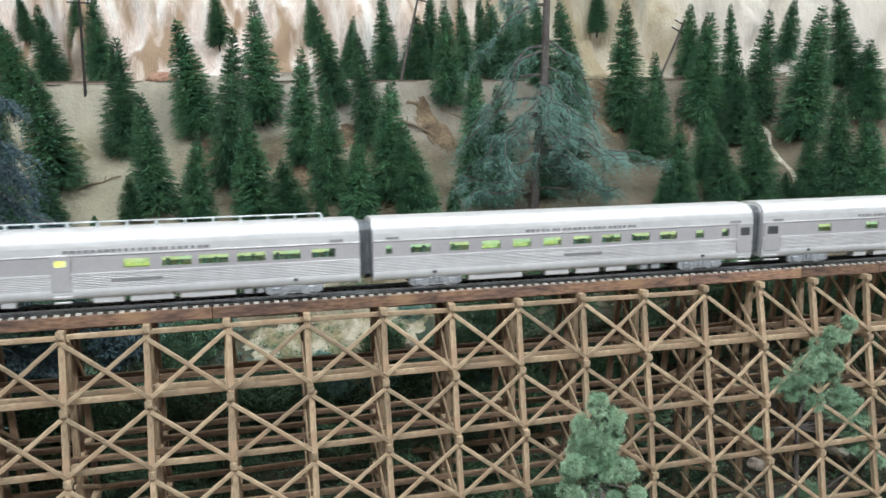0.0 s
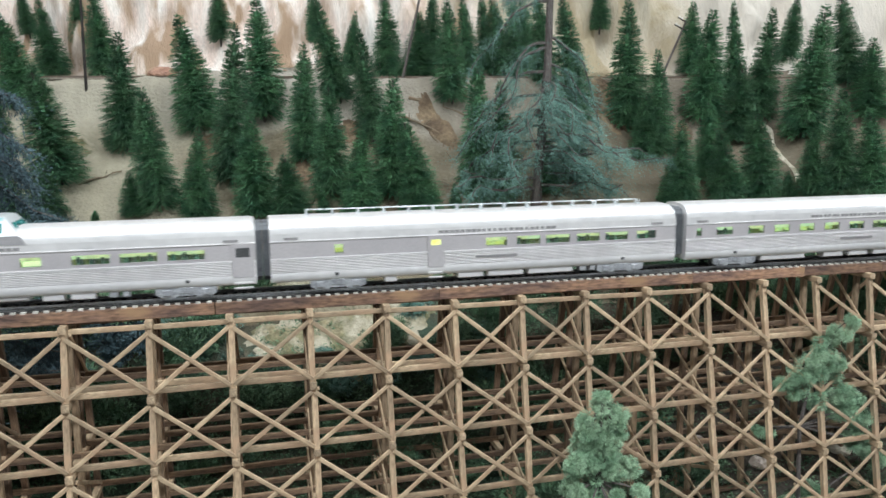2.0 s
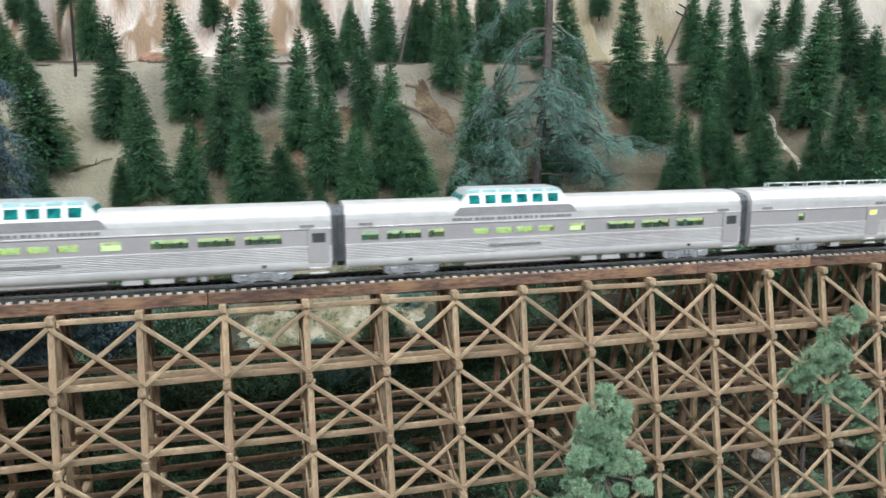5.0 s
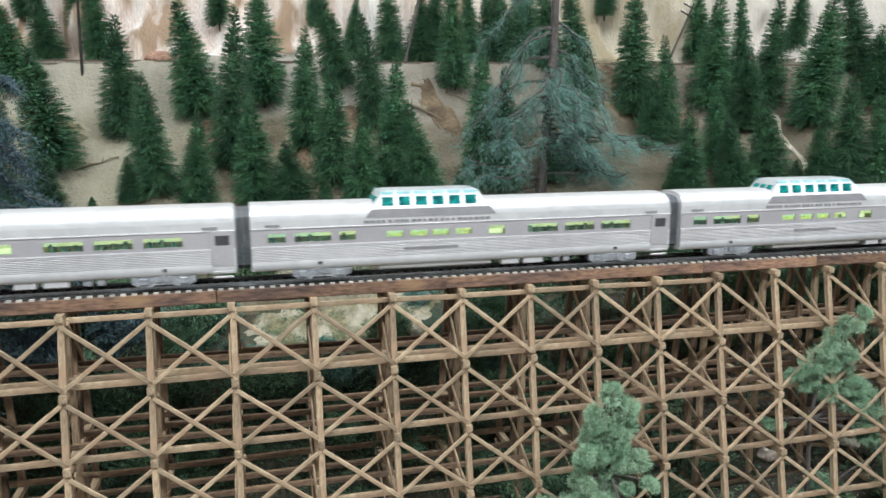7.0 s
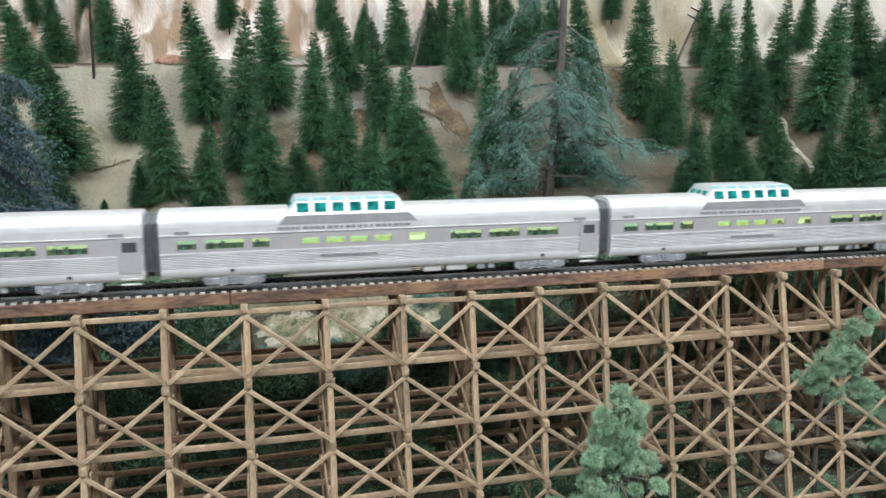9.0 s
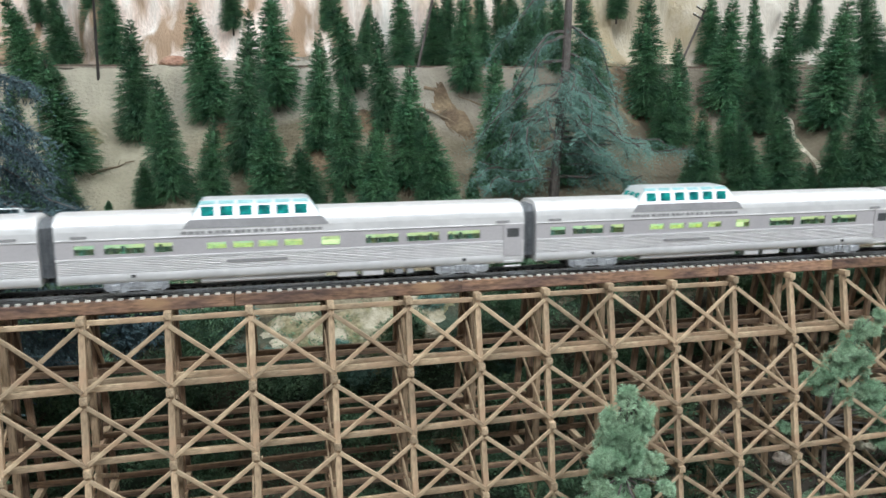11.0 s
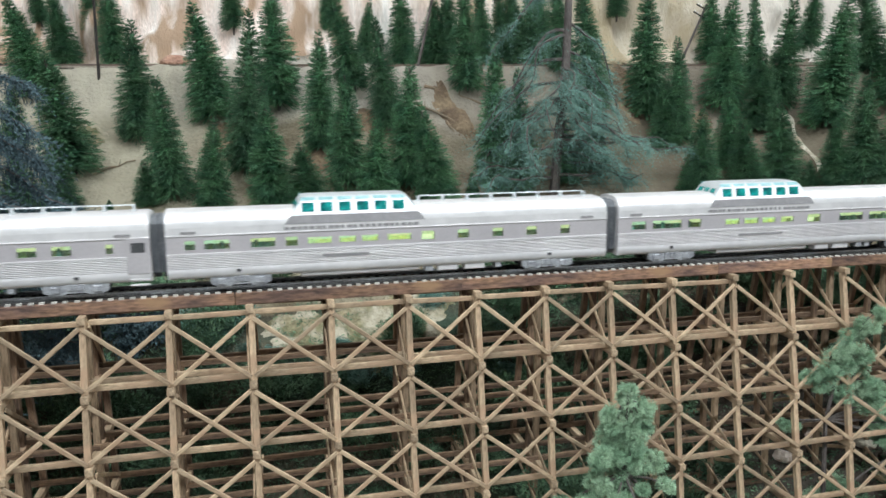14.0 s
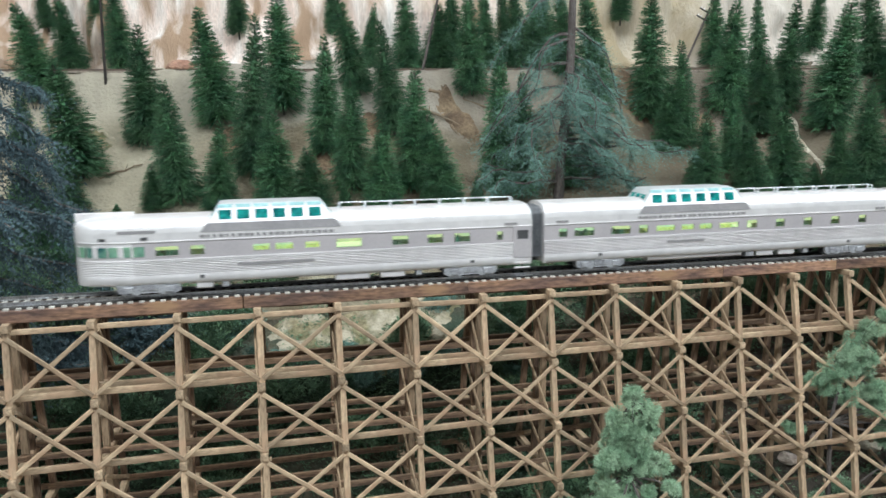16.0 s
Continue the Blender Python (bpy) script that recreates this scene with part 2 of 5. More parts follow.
# the room that holds the layout
def room():
    bm = bmesh.new()
    box(bm, -3400, 3800, -3200, 1500, -1150, -1100)
    tagged(part("floor", bm, FLOORING, None), "plain grey floor of the layout room", "floor", kind="structure")
    bm = bmesh.new()
    box(bm, -3400, 3800, -3200, 1500, 1600, 1650)
    tagged(part("ceiling", bm, PLASTER, None), "plain pale ceiling of the layout room", "ceiling", kind="structure")
    for name, b in (("wall_north", (-3400, 3800, 1450, 1500)), ("wall_south", (-3400, 3800, -3200, -3150)),
                    ("wall_west", (-3450, -3400, -3200, 1500)), ("wall_east", (3800, 3850, -3200, 1500))):
        bm = bmesh.new()
        box(bm, *b, -1100, 1600)
        tagged(part(name, bm, PLASTER, None), "plain pale wall of the layout room", "wall", kind="structure")


room()
bm = bmesh.new()
box(bm, -2600, 3000, -240, 1000, -1100, -345)
tagged(part("layout_base", bm, FLOORING, None), "plain boxed base that carries the layout", "base", kind="structure")


# hillside
def lerp_table(v, table):
    """Piecewise linear value of v in rows of (v, value)."""
    if v <= table[0][0]:
        return table[0][1]
    for (a, p), (b, q) in zip(table, table[1:]):
        if v <= b:
            return p + (q - p) * (v - a) / (b - a)
    return table[-1][1]


def smooth(a, b, x):
    u = min(1.0, max(0.0, (x - a) / (b - a)))
    return u * u * (3 - 2 * u)


SLOPE = [(-0.30, -0.33), (-0.06, -0.30), (0.0, -0.235), (0.06, -0.165), (0.12, -0.085), (0.25, 0.015), (0.375, 0.112),
         (0.395, 0.15), (0.41, 0.16), (0.455, 0.162), (0.475, 0.18), (0.53, 0.30), (0.60, 0.42), (0.75, 0.60), (1.2, 0.80)]


def ground_z(x, y):
    """Height of the modelled hillside: valley, wooded slope, ledge with the upper line, rock face."""
    v = y + 0.17 * min(0.9, max(-0.7, x)) + 0.006 * math.sin(9 * x + 1.0)
    z = lerp_table(v, SLOPE)
    amp = smooth(-0.1, 0.1, v) * (1 - smooth(0.36, 0.39, v))
    z += amp * (0.007 * math.sin(23 * x + 5 * y) + 0.005 * math.sin(41 * x - 17 * y + 1.3) + 0.005 * math.sin(13 * x + 31 * y + 0.7))
    rock = smooth(0.465, 0.52, v)
    z += rock * (0.030 * math.sin(17 * x + 0.4) + 0.022 * math.sin(39 * x + 9 * y + 2.0) + 0.012 * math.sin(83 * x + 21 * y))
    z -= 0.022 * math.exp(-((x - 0.165 - 0.25 * (v - 0.33)) / 0.022) ** 2 - ((v - 0.345) / 0.045) ** 2)
    far = max(smooth(0.50, 0.62, -x), smooth(0.64, 0.80, x))
    bank = -0.0128 - 0.7 * max(0.0, abs(y) - 0.05)
    return z * (1 - far) + max(z, bank) * far


def earth_material(name, c1, c2, c3, s1, streak=None, fine=0.3):
    """Three-tone earth or rock with grain, soft stains and relief."""
    m = surf(name, c1, c2, 0.9, s1=s1, s2=260, bump=0.9, depth=0.003, fine=fine, stretch=streak or (1, 1, 1))
    return third_tone(m, c3, s1 * 0.6, streak, 0.46, 0.60)


EARTH = earth_material("tan_earth", (0.355, 0.315, 0.228), (0.23, 0.19, 0.125), (0.135, 0.105, 0.063), 24, None, 0.22)
# mossy soil tones made darker, with the trestle's shade put into the colour
DUFF = earth_material("shade_dark_forest_floor", (0.05, 0.055, 0.035), (0.085, 0.07, 0.045), (0.03, 0.05, 0.03), 26)
SAND = earth_material("pale_sand", (0.62, 0.57, 0.46), (0.52, 0.46, 0.36), (0.40, 0.34, 0.24), 60)
CLAY = earth_material("brown_bare_clay", (0.17, 0.115, 0.07), (0.25, 0.18, 0.11), (0.10, 0.065, 0.04), 50)
ROCK = earth_material("pale_pink_rock", (0.88, 0.81, 0.75), (0.74, 0.58, 0.50), (0.40, 0.27, 0.18), 26, (1.9, 1.0, 0.42), 0.13)
REDROCK = earth_material("red_brown_rock", (0.46, 0.27, 0.19), (0.32, 0.17, 0.12), (0.14, 0.09, 0.07), 60)
STRAW = earth_material("straw_grass", (0.265, 0.22, 0.13), (0.12, 0.12, 0.058), (0.43, 0.375, 0.28), 75)


def zone_tone(m, colour, axis, lo, hi, ragged, scale, most=0.85):
    """A second plaster colour where the place along an axis passes from lo to hi, with a ragged edge."""
    nt = m.node_tree
    b = nt.nodes["Principled BSDF"]
    old = b.inputs["Base Color"].links[0].from_socket
    tc, sep, n, add, r, mix, grain, streaks, mp = [nt.nodes.new("ShaderNode" + k) for k in ("TexCoord", "SeparateXYZ", "TexNoise", "Math", "MapRange", "Mix", "Mix", "TexNoise", "Mapping")]
    n.inputs["Scale"].default_value, n.inputs["Detail"].default_value = scale, 6
    add.operation, add.inputs[1].default_value = "MULTIPLY_ADD", ragged
    r.inputs[1].default_value, r.inputs[2].default_value, r.inputs[4].default_value = lo + ragged / 2, hi + ragged / 2, most
    mix.data_type = grain.data_type = "RGBA"
    grain.inputs[6].default_value, grain.inputs[7].default_value = (*colour, 1), (*[0.62 * c for c in colour], 1)
    mp.inputs["Scale"].default_value = (1.6, 1.0, 0.5)
    streaks.inputs["Scale"].default_value, streaks.inputs["Detail"].default_value = 55, 6
    for src, dst in ((tc.outputs["Object"], mp.inputs[0]), (mp.outputs[0], streaks.inputs["Vector"]), (streaks.outputs[0], grain.inputs[0]), (tc.outputs["Object"], sep.inputs[0]),
                     (tc.outputs["Object"], n.inputs["Vector"]), (n.outputs[0], add.inputs[0]), (sep.outputs[axis], add.inputs[2]), (add.outputs[0], r.inputs[0]),
                     (r.outputs[0], mix.inputs[0]), (old, mix.inputs[6]), (grain.outputs[2], mix.inputs[7]), (mix.outputs[2], b.inputs["Base Color"])):
        link(nt, src, dst)
    return m


zone_tone(EARTH, (0.52, 0.47, 0.40), 2, 0.088, 0.110, 0.10, 9)
zone_tone(EARTH, (0.47, 0.42, 0.31), 0, -0.09, -0.19, 0.12, 20, 0.65)
zone_tone(EARTH, (0.20, 0.16, 0.11), 0, 0.0, 0.14, 0.35, 14, 0.6)
zone_tone(EARTH, (0.13, 0.10, 0.065), 0, 0.22, 0.34, 0.30, 14, 0.5)
zone_tone(ROCK, (0.47, 0.40, 0.25), 0, 0.14, 0.26, 0.40, 12, 0.7)
zone_tone(ROCK, (0.88, 0.80, 0.74), 0, 0.45, 0.50, 0.20, 10, 0.6)
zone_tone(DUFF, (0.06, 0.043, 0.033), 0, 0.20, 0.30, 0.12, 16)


def spread(stops):
    """Values from (end, step) stretches."""
    out, v = [], stops[0]
    for end, step in stops[1]:
        while v < end - 1e-9:
            out.append(v)
            v += step
    return out + [v]


def lie(x, y):
    """Height of the finished hillside with its small unevenness."""
    p = Vector((x, y, ground_z(x, y)))
    fade = 1 - smooth(0.5, 0.6, abs(x - 0.1) - 0.1)
    return p.z + 0.8 * fade * (noise.noise(p * 38) * 0.006 + noise.noise(p * 110) * 0.0022)


def sheet(name, xs, vs, mat, rough, label, category):
    verts, faces = [], []
    for v in vs:
        for x in xs:
            y = v - 0.17 * min(0.9, max(-0.7, x))
            z = ground_z(x, y)
            fade = 1 - smooth(0.5, 0.6, abs(x - 0.1) - 0.1)
            p = Vector((x, y, z))
            k = rough * fade
            z += k * (noise.noise(p * 38) * 0.006 + noise.noise(p * 110) * 0.0022)
            if mat is ROCK:
                z -= 0.005 * (1 - smooth(0.458, 0.470, v))
            if v > 0.465:
                y += k * (noise.noise(Vector((x * 32, y * 18, z * 12))) * 0.030 + noise.noise(Vector((x * 90, y * 40, z * 34))) * 0.010)
            if mat is ROCK:
                fold = smooth(0.462, 0.49, v)
                y += fold * (0.030 * abs(noise.noise(Vector((x * 17 + 4 * z, z * 5, 2.0)))) + 0.012 * abs(noise.noise(Vector((x * 52 - 6 * z, z * 16, 5.0)))) - 0.008)
            verts.append((x, y, z))
    n = len(xs)
    for j in range(len(vs) - 1):
        for i in range(n - 1):
            a = j * n + i
            faces.append((a, a + 1, a + n + 1, a + n))
    data = bpy.data.meshes.new(name)
    data.from_pydata(verts, [], faces)
    data.materials.append(mat)
    for p in data.polygons:
        p.use_smooth = True
    return tagged(new(name, data), label, category, kind="structure")


XS = spread((-2.6, ((-0.7, 0.05), (1.0, 0.006), (3.0, 0.05))))
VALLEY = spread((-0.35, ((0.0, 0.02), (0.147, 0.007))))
sheet("valley_ground", XS, VALLEY, DUFF, 0.8, "dark mossy valley floor, shade under the trestle put into its colour", "ground")
sheet("ground", XS, spread((VALLEY[-1], ((0.46, 0.006), (0.464, 0.004)))), EARTH, 0.8, "tan plaster hillside with bare earth and moss stains", "hillside")
sheet("rock_face", XS, spread((0.456, ((0.70, 0.006), (1.1, 0.04)))), ROCK, 1.0, "pale pinkish carved rock face above the ledge", "rock")


# track and trestle
BEAMS = {}


def beam_mesh(length, wide, high, mat):
    key = (round(length * 2000), round(wide * 1e4), round(high * 1e4), mat.name)
    if key not in BEAMS:
        bm = bmesh.new()
        box(bm, -500 * length, 500 * length, -500 * wide, 500 * wide, -500 * high, 500 * high, 0.35)
        BEAMS[key] = mesh_of("timber", bm, mat)
    return BEAMS[key]


def beam(name, p, q, wide, high, mat, parent, up=(0, 0, 1), label="", wobble=0.0006):
    """A squared timber from p to q, sharing its mesh with others of its size."""
    p, q = Vector(p), Vector(q)
    p += Vector([random.uniform(-wobble, wobble) for _ in range(3)])
    q += Vector([random.uniform(-wobble, wobble) for _ in range(3)])
    x = (q - p).normalized()
    y = Vector(up).cross(x).normalized()
    z = x.cross(y)
    ob = new(name, beam_mesh((q - p).length, wide, high, mat))
    ob.parent = parent
    ob.matrix_basis = Matrix.Translation((p + q) / 2) @ Matrix((x, y, z)).transposed().to_4x4()
    return tagged(ob, label)


LEVELS = [-0.0134, -0.0608, -0.1050, -0.1484, -0.1920, -0.2355, -0.279]  # middle of the caps, storey by storey
SHIFT = {0: 1.5, 1: -0.8, 2: -0.9, 3: -1.2, 4: 0.3, 5: 1.3, 6: 0.4, 8: -0.3, 10: 0.4, 11: 0.6, 12: -1.2}


def reach(level):
    """Half length of the cap on a level: the bents spread towards their feet."""
    return 0.0228 + 0.175 * (LEVELS[0] - LEVELS[level])


def bent_x(i):
    return -0.25 + 0.05 * i + SHIFT.get(i, 0) / 1000


def floors(i):
    """Storeys that stand above the ground at this bent."""
    deep = min(ground_z(bent_x(i), y) for y in (-0.06, -0.03, 0.0))
    return min(6, max(1, sum(1 for z in LEVELS if z > deep)))


def bent(i):
    x = bent_x(i)
    top = thing("trestle_bent", "light brown timber bent with battered posts under the railway deck", "trestle bent", "bents of the trestle", at=pose(x, 0, 0))
    for s in range(floors(i)):
        z0, w0 = LEVELS[s], reach(s)
        beam("cap", (0, -w0, z0), (0, w0, z0), 0.0046, 0.0046, WOOD, top)
        z1, w1 = LEVELS[s + 1], reach(s + 1)
        for a, b in ((-(w0 - 0.0042), -(w1 - 0.0042)), (-0.0065, -0.0075), (0.0065, 0.0075), (w0 - 0.0042, w1 - 0.0042)):
            # outer near post plain, the others darkened in colour to imitate shade
            beam("post", (0, a, z0 - 0.0022), (0, b, z1 + 0.0022), 0.0041, 0.0041, WOOD if a < -0.007 else MIDWOOD if a < 0 else SHADEWOOD, top, up=(0, 1, 0))
        for side in (-1, 1)[:1 + (s + i) % 2]:
            beam("sway_brace", (side * 0.003, -side * (w0 - 0.006), z0 - 0.004), (side * 0.003, side * (w1 - 0.006), z1 + 0.004), 0.0013, 0.0028, WOOD, top)


def trestle():
    lo, hi = -5, 17
    for i in range(lo, hi + 1):
        bent(i)
    top = thing("timber_trestle", "weathered brown timber trestle with crossed braces carrying the track", "trestle")
    for i in range(lo, hi):
        a, b = bent_x(i), bent_x(i + 1)
        near = min(floors(i), floors(i + 1))
        for s in range(near):
            z0, z1, w0, w1 = LEVELS[s], LEVELS[s + 1], reach(s), reach(s + 1)
            if s:
                for k, y in enumerate((-(w0 - 0.0085), -0.0112, 0.0105, w0 - 0.0085)):
                    if k < 2 or -1 <= i <= 12:
                        # girts deeper in take the copy with shade in its colour
                        beam("girt", (a - 0.002, y, z0 + 0.0042), (b + 0.002, y, z0 + 0.0042), 0.0026, 0.0040, WOOD if k == 0 or k == 1 and s < 2 else SHADEWOOD, top)
            drop = 0.0055 if s == 0 else 0.0040
            f0, f1 = -(w0 - 0.0042 + 0.0032), -(w1 - 0.0042 + 0.0032)
            g0 = f0 + (f1 - f0) * drop / (z0 - z1)
            g1 = f1 - (f1 - f0) * 0.0045 / (z0 - z1)
            beam("cross_brace", (a + 0.001, g0, z0 - drop), (b - 0.001, g1, z1 + 0.0048), 0.0014, 0.0029, WOOD, top)
            if s or i < 10:
                beam("cross_brace", (b - 0.001, g0 + 0.0012, z0 - drop), (a + 0.001, g1 + 0.0012, z1 + 0.0048), 0.0014, 0.0029, WOOD, top)
        if i < 10:
            beam("girt", (a, -0.0145, -0.0168), (b, -0.0145, -0.0168), 0.0024, 0.0034, WOOD, top)
        beam("girt", (a, 0.0120, -0.0168), (b, 0.0120, -0.0168), 0.0024, 0.0034, SHADEWOOD, top)
    # stringers in butted lengths
    x = bent_x(lo) - 0.01
    while x < bent_x(hi):
        run = random.choice((0.1, 0.15, 0.2)) if x < 0.3 else random.choice((0.05, 0.075))
        for y in (-0.0145, -0.0085, 0.0085, 0.0145):
            beam("stringer", (x, y, -0.00725), (x + run - 0.0004, y, -0.00725), 0.0040, 0.0076, STAIN, top, label="red-brown stained stringer", wobble=0.0003)
        x += run


def track(name, y_of, z, x0, x1, near0, near1, label, tie_mat, bed_mat, rail_mat):
    top = thing(name, label, "railway track", kind="structure")
    bm = bmesh.new()
    box(bm, -15, 15, -1.6, 1.6, -1.0, 1.0, 0.25)
    tie = mesh_of("tie", bm, tie_mat)
    soup = bmesh.new()
    x = x0
    while x < x1:
        if near0 < x < near1:
            ob = part("tie", tie, tie_mat, top)
            ob.matrix_basis = pose(x, y_of(x), z - 0.0035, 0, 0, 90 + random.uniform(-1.5, 1.5))
        else:
            y = y_of(x)
            box(soup, 1000 * x - 1.6, 1000 * x + 1.6, 1000 * y - 15, 1000 * y + 15, 1000 * z - 4.5, 1000 * z - 2.5)
        x += 0.0064
    tagged(part("tie_rows", soup, tie_mat, top), kind="stuff")
    bm = bmesh.new()
    n = 40
    for k in range(n):
        a, b = x0 + (x1 - x0) * k / n, x0 + (x1 - x0) * (k + 1) / n
        loft(bm, [[(1000 * q, 1000 * y_of(q) + dy, 1000 * z + dz) for dy, dz in ((-13, -4.6), (13, -4.6), (12, -3.3), (-12, -3.3))] for q in (a, b)], caps=False)
    part("track_bed", bm, bed_mat, top)
    # strips in bed colour, added to hide the tie tops just outside each rail
    for side in (-1, 1):
        bm = bmesh.new()
        lo, hi = sorted((side * 9.5, side * 12.6))
        loft(bm, [[(1000 * q, 1000 * y_of(q) + dy, 1000 * z + dz) for dy, dz in ((lo, -4.5), (hi, -4.5), (hi, -2.35), (lo, -2.35))] for q in (x0, x1)])
        part("walkway_strip", bm, bed_mat, top)
    ring = [(-1.1, -2.5), (1.1, -2.5), (1.1, -2.1), (0.35, -1.8), (0.35, -0.9), (0.6, -0.7), (0.6, 0), (-0.6, 0), (-0.6, -0.7), (-0.35, -0.9), (-0.35, -1.8), (-1.1, -2.1)]
    for c in (-8.25, 8.25):
        bm = bmesh.new()
        loft(bm, [[(1000 * q, 1000 * y_of(q) + c + dy, 1000 * z + dz) for dy, dz in ring] for q in (x0, x1)])
        part("rail", bm, rail_mat, top)
    return top


trestle()
track("trestle_track", lambda x: 0.0, 0.0, -2.45, 2.95, -0.45, 0.5, "nickel rails on grey ties over the timber trestle", TIE, BALLAST, RAIL)
track("upper_track", lambda x: 0.432 - 0.17 * x, 0.1632, -0.6, 0.85, -0.4, 0.75, "narrow dusty track on the ledge below the rock face", DUST, DUST, RUST)


# trees
def conifer_mesh(seed, height=0.12, radius=0.024):
    """Bottle-brush fir: whorls of thin needled twigs round a stem, sagging low down and rising towards the tip."""
    rng = random.Random(seed)
    s = Soup()
    whorls = 42
    for k in range(1500):
        u = 1 - (1 - 0.995 * rng.random()) ** 0.60
        h = min(0.99, max(0.0, (math.floor(u * whorls) + 0.5 + 0.62 * rng.uniform(-0.5, 0.5)) / whorls))
        shape = 0.045 + 0.955 * (1 - h) ** 0.88 * (0.84 + 0.16 * smooth(0.0, 0.14, h))
        a = rng.uniform(0, 6.2832)
        ln = radius * shape * rng.uniform(0.70, 1.10) * (0.93 + 0.07 * math.sin(3 * a + 9 * h + seed))
        out = Vector((math.cos(a), math.sin(a), -0.68 + 1.25 * h + rng.uniform(-0.22, 0.22))).normalized()
        side = Vector((-math.sin(a), math.cos(a), 0))
        up = out.cross(side)
        p = Vector((0, 0, height * (0.05 + 0.95 * h) + 0.15 * ln))
        s.blade(p, out, side, ln, 0.00026, 0.03)
        for q in (0.30, 0.42, 0.52, 0.61, 0.70, 0.78, 0.85, 0.92, 0.98):
            base = p + out * (ln * q)
            for sg in range(2):
                turn = rng.uniform(0, 6.2832)
                off = side * math.cos(turn) + up * math.sin(turn)
                way = (out * 1.05 + off * 0.62).normalized()
                s.needle(base, way, out.cross(off).normalized(), ln * 0.11 + 0.0012, 0.00023)
    # inner mass of short needles keeps the core closed
    for k in range(26):
        h = k / 30
        r = radius * 0.36 * (1 - h) ** 0.7 + 0.0006
        i = len(s.v)
        z0, z1 = height * (0.05 + 0.92 * h), height * (0.05 + 0.92 * (h + 0.05))
        for j in range(7):
            a = 6.2832 * j / 7 + k
            s.v.append(Vector((math.cos(a) * r, math.sin(a) * r, z0 - 0.001)))
        s.v.append(Vector((0, 0, z1)))
        s.f += [(i + j, i + (j + 1) % 7, i + 7) for j in range(7)]
    return s.mesh("crown", NEEDLE)


def make_conifer(seed):
    top = thing("fir_tree", "dark green bottle-brush fir tree on the hillside", "tree", "firs on the hillside")
    bm = bmesh.new()
    tube_along(bm, [(0, 0, -0.012), (0, 0, 0.03), (0, 0, 0.11)], [0.0016, 0.0013, 0.0005])
    part("trunk", bm, BARK, top)
    part("crown", conifer_mesh(seed), NEEDLE, top)
    return top


FRONT_TREES = [  # x, y, height, crown radius, lean
    (-0.276, 0.258, 0.050, 0.0184, 3),
    (-0.325, 0.269, 0.061, 0.0209, 6),
    (-0.302, 0.266, 0.058, 0.0210, 4),
    (0.071, 0.222, 0.049, 0.0122, 0),
    (-0.014, 0.237, 0.029, 0.0072, -4),
    (-0.045, 0.243, 0.066, 0.0209, -5),
    (0.022, 0.234, 0.093, 0.0195, 1),
    (0.086, 0.228, 0.100, 0.0208, -12),
    (-0.316, 0.301, 0.066, 0.0196, 1),
    (-0.197, 0.283, 0.046, 0.0132, -3),
    (-0.279, 0.297, 0.059, 0.0197, 1),
    (-0.078, 0.263, 0.105, 0.0224, -2),
    (0.567, 0.154, 0.103, 0.0215, -8),
    (-0.235, 0.293, 0.011, 0.0039, 2),
    (-0.173, 0.286, 0.125, 0.0212, -5),
    (0.122, 0.236, 0.028, 0.0069, -4),
    (-0.004, 0.258, 0.121, 0.0210, -0),
    (-0.136, 0.281, 0.091, 0.0185, 3),
]
MIDDLE_TREES = [  # x, y, height, crown radius, lean
    (0.538, 0.171, 0.116, 0.0205, -4),
    (0.349, 0.205, 0.053, 0.0131, 4),
    (0.363, 0.203, 0.094, 0.0190, -2),
    (0.057, 0.256, 0.132, 0.0213, 2),
    (0.511, 0.179, 0.073, 0.0175, -6),
    (0.415, 0.196, 0.082, 0.0210, -8),
    (0.489, 0.191, 0.031, 0.0085, -5),
    (0.460, 0.198, 0.106, 0.0231, -8),
    (0.226, 0.241, 0.066, 0.0143, -4),
    (0.177, 0.254, 0.130, 0.0197, -1),
    (0.258, 0.241, 0.080, 0.0162, -9),
    (-0.271, 0.331, 0.125, 0.0273, -10),
    (0.152, 0.261, 0.155, 0.0197, 0),
    (0.411, 0.225, 0.091, 0.0173, -4),
    (-0.103, 0.317, 0.170, 0.0212, 4),
    (-0.024, 0.309, 0.125, 0.0196, -0),
    (-0.335, 0.372, 0.070, 0.0152, 2),
    (0.353, 0.265, 0.076, 0.0177, -1),
]
UPPER_TREES = [  # x, y, height, crown radius, lean
    (0.373, 0.270, 0.119, 0.0185, -3),
    (0.542, 0.241, 0.154, 0.0284, 6),
    (-0.214, 0.380, 0.132, 0.0220, 0),
    (0.054, 0.336, 0.127, 0.0194, -7),
    (0.476, 0.269, 0.093, 0.0216, -0),
    (0.286, 0.307, 0.149, 0.0206, -8),
    (-0.135, 0.391, 0.134, 0.0258, -8),
    (0.355, 0.311, 0.155, 0.0251, -2),
    (-0.064, 0.385, 0.141, 0.0254, -2),
    (0.654, 0.263, 0.098, 0.0244, -2),
    (0.448, 0.302, 0.135, 0.0248, 3),
    (0.022, 0.377, 0.124, 0.0193, -13),
    (0.518, 0.293, 0.133, 0.0209, 5),
    (0.150, 0.357, 0.123, 0.0195, -3),
    (-0.323, 0.444, 0.112, 0.0239, -15),
    (0.494, 0.306, 0.120, 0.0142, -4),
    (0.642, 0.287, 0.114, 0.0220, -10),
    (0.267, 0.357, 0.111, 0.0174, -7),
]
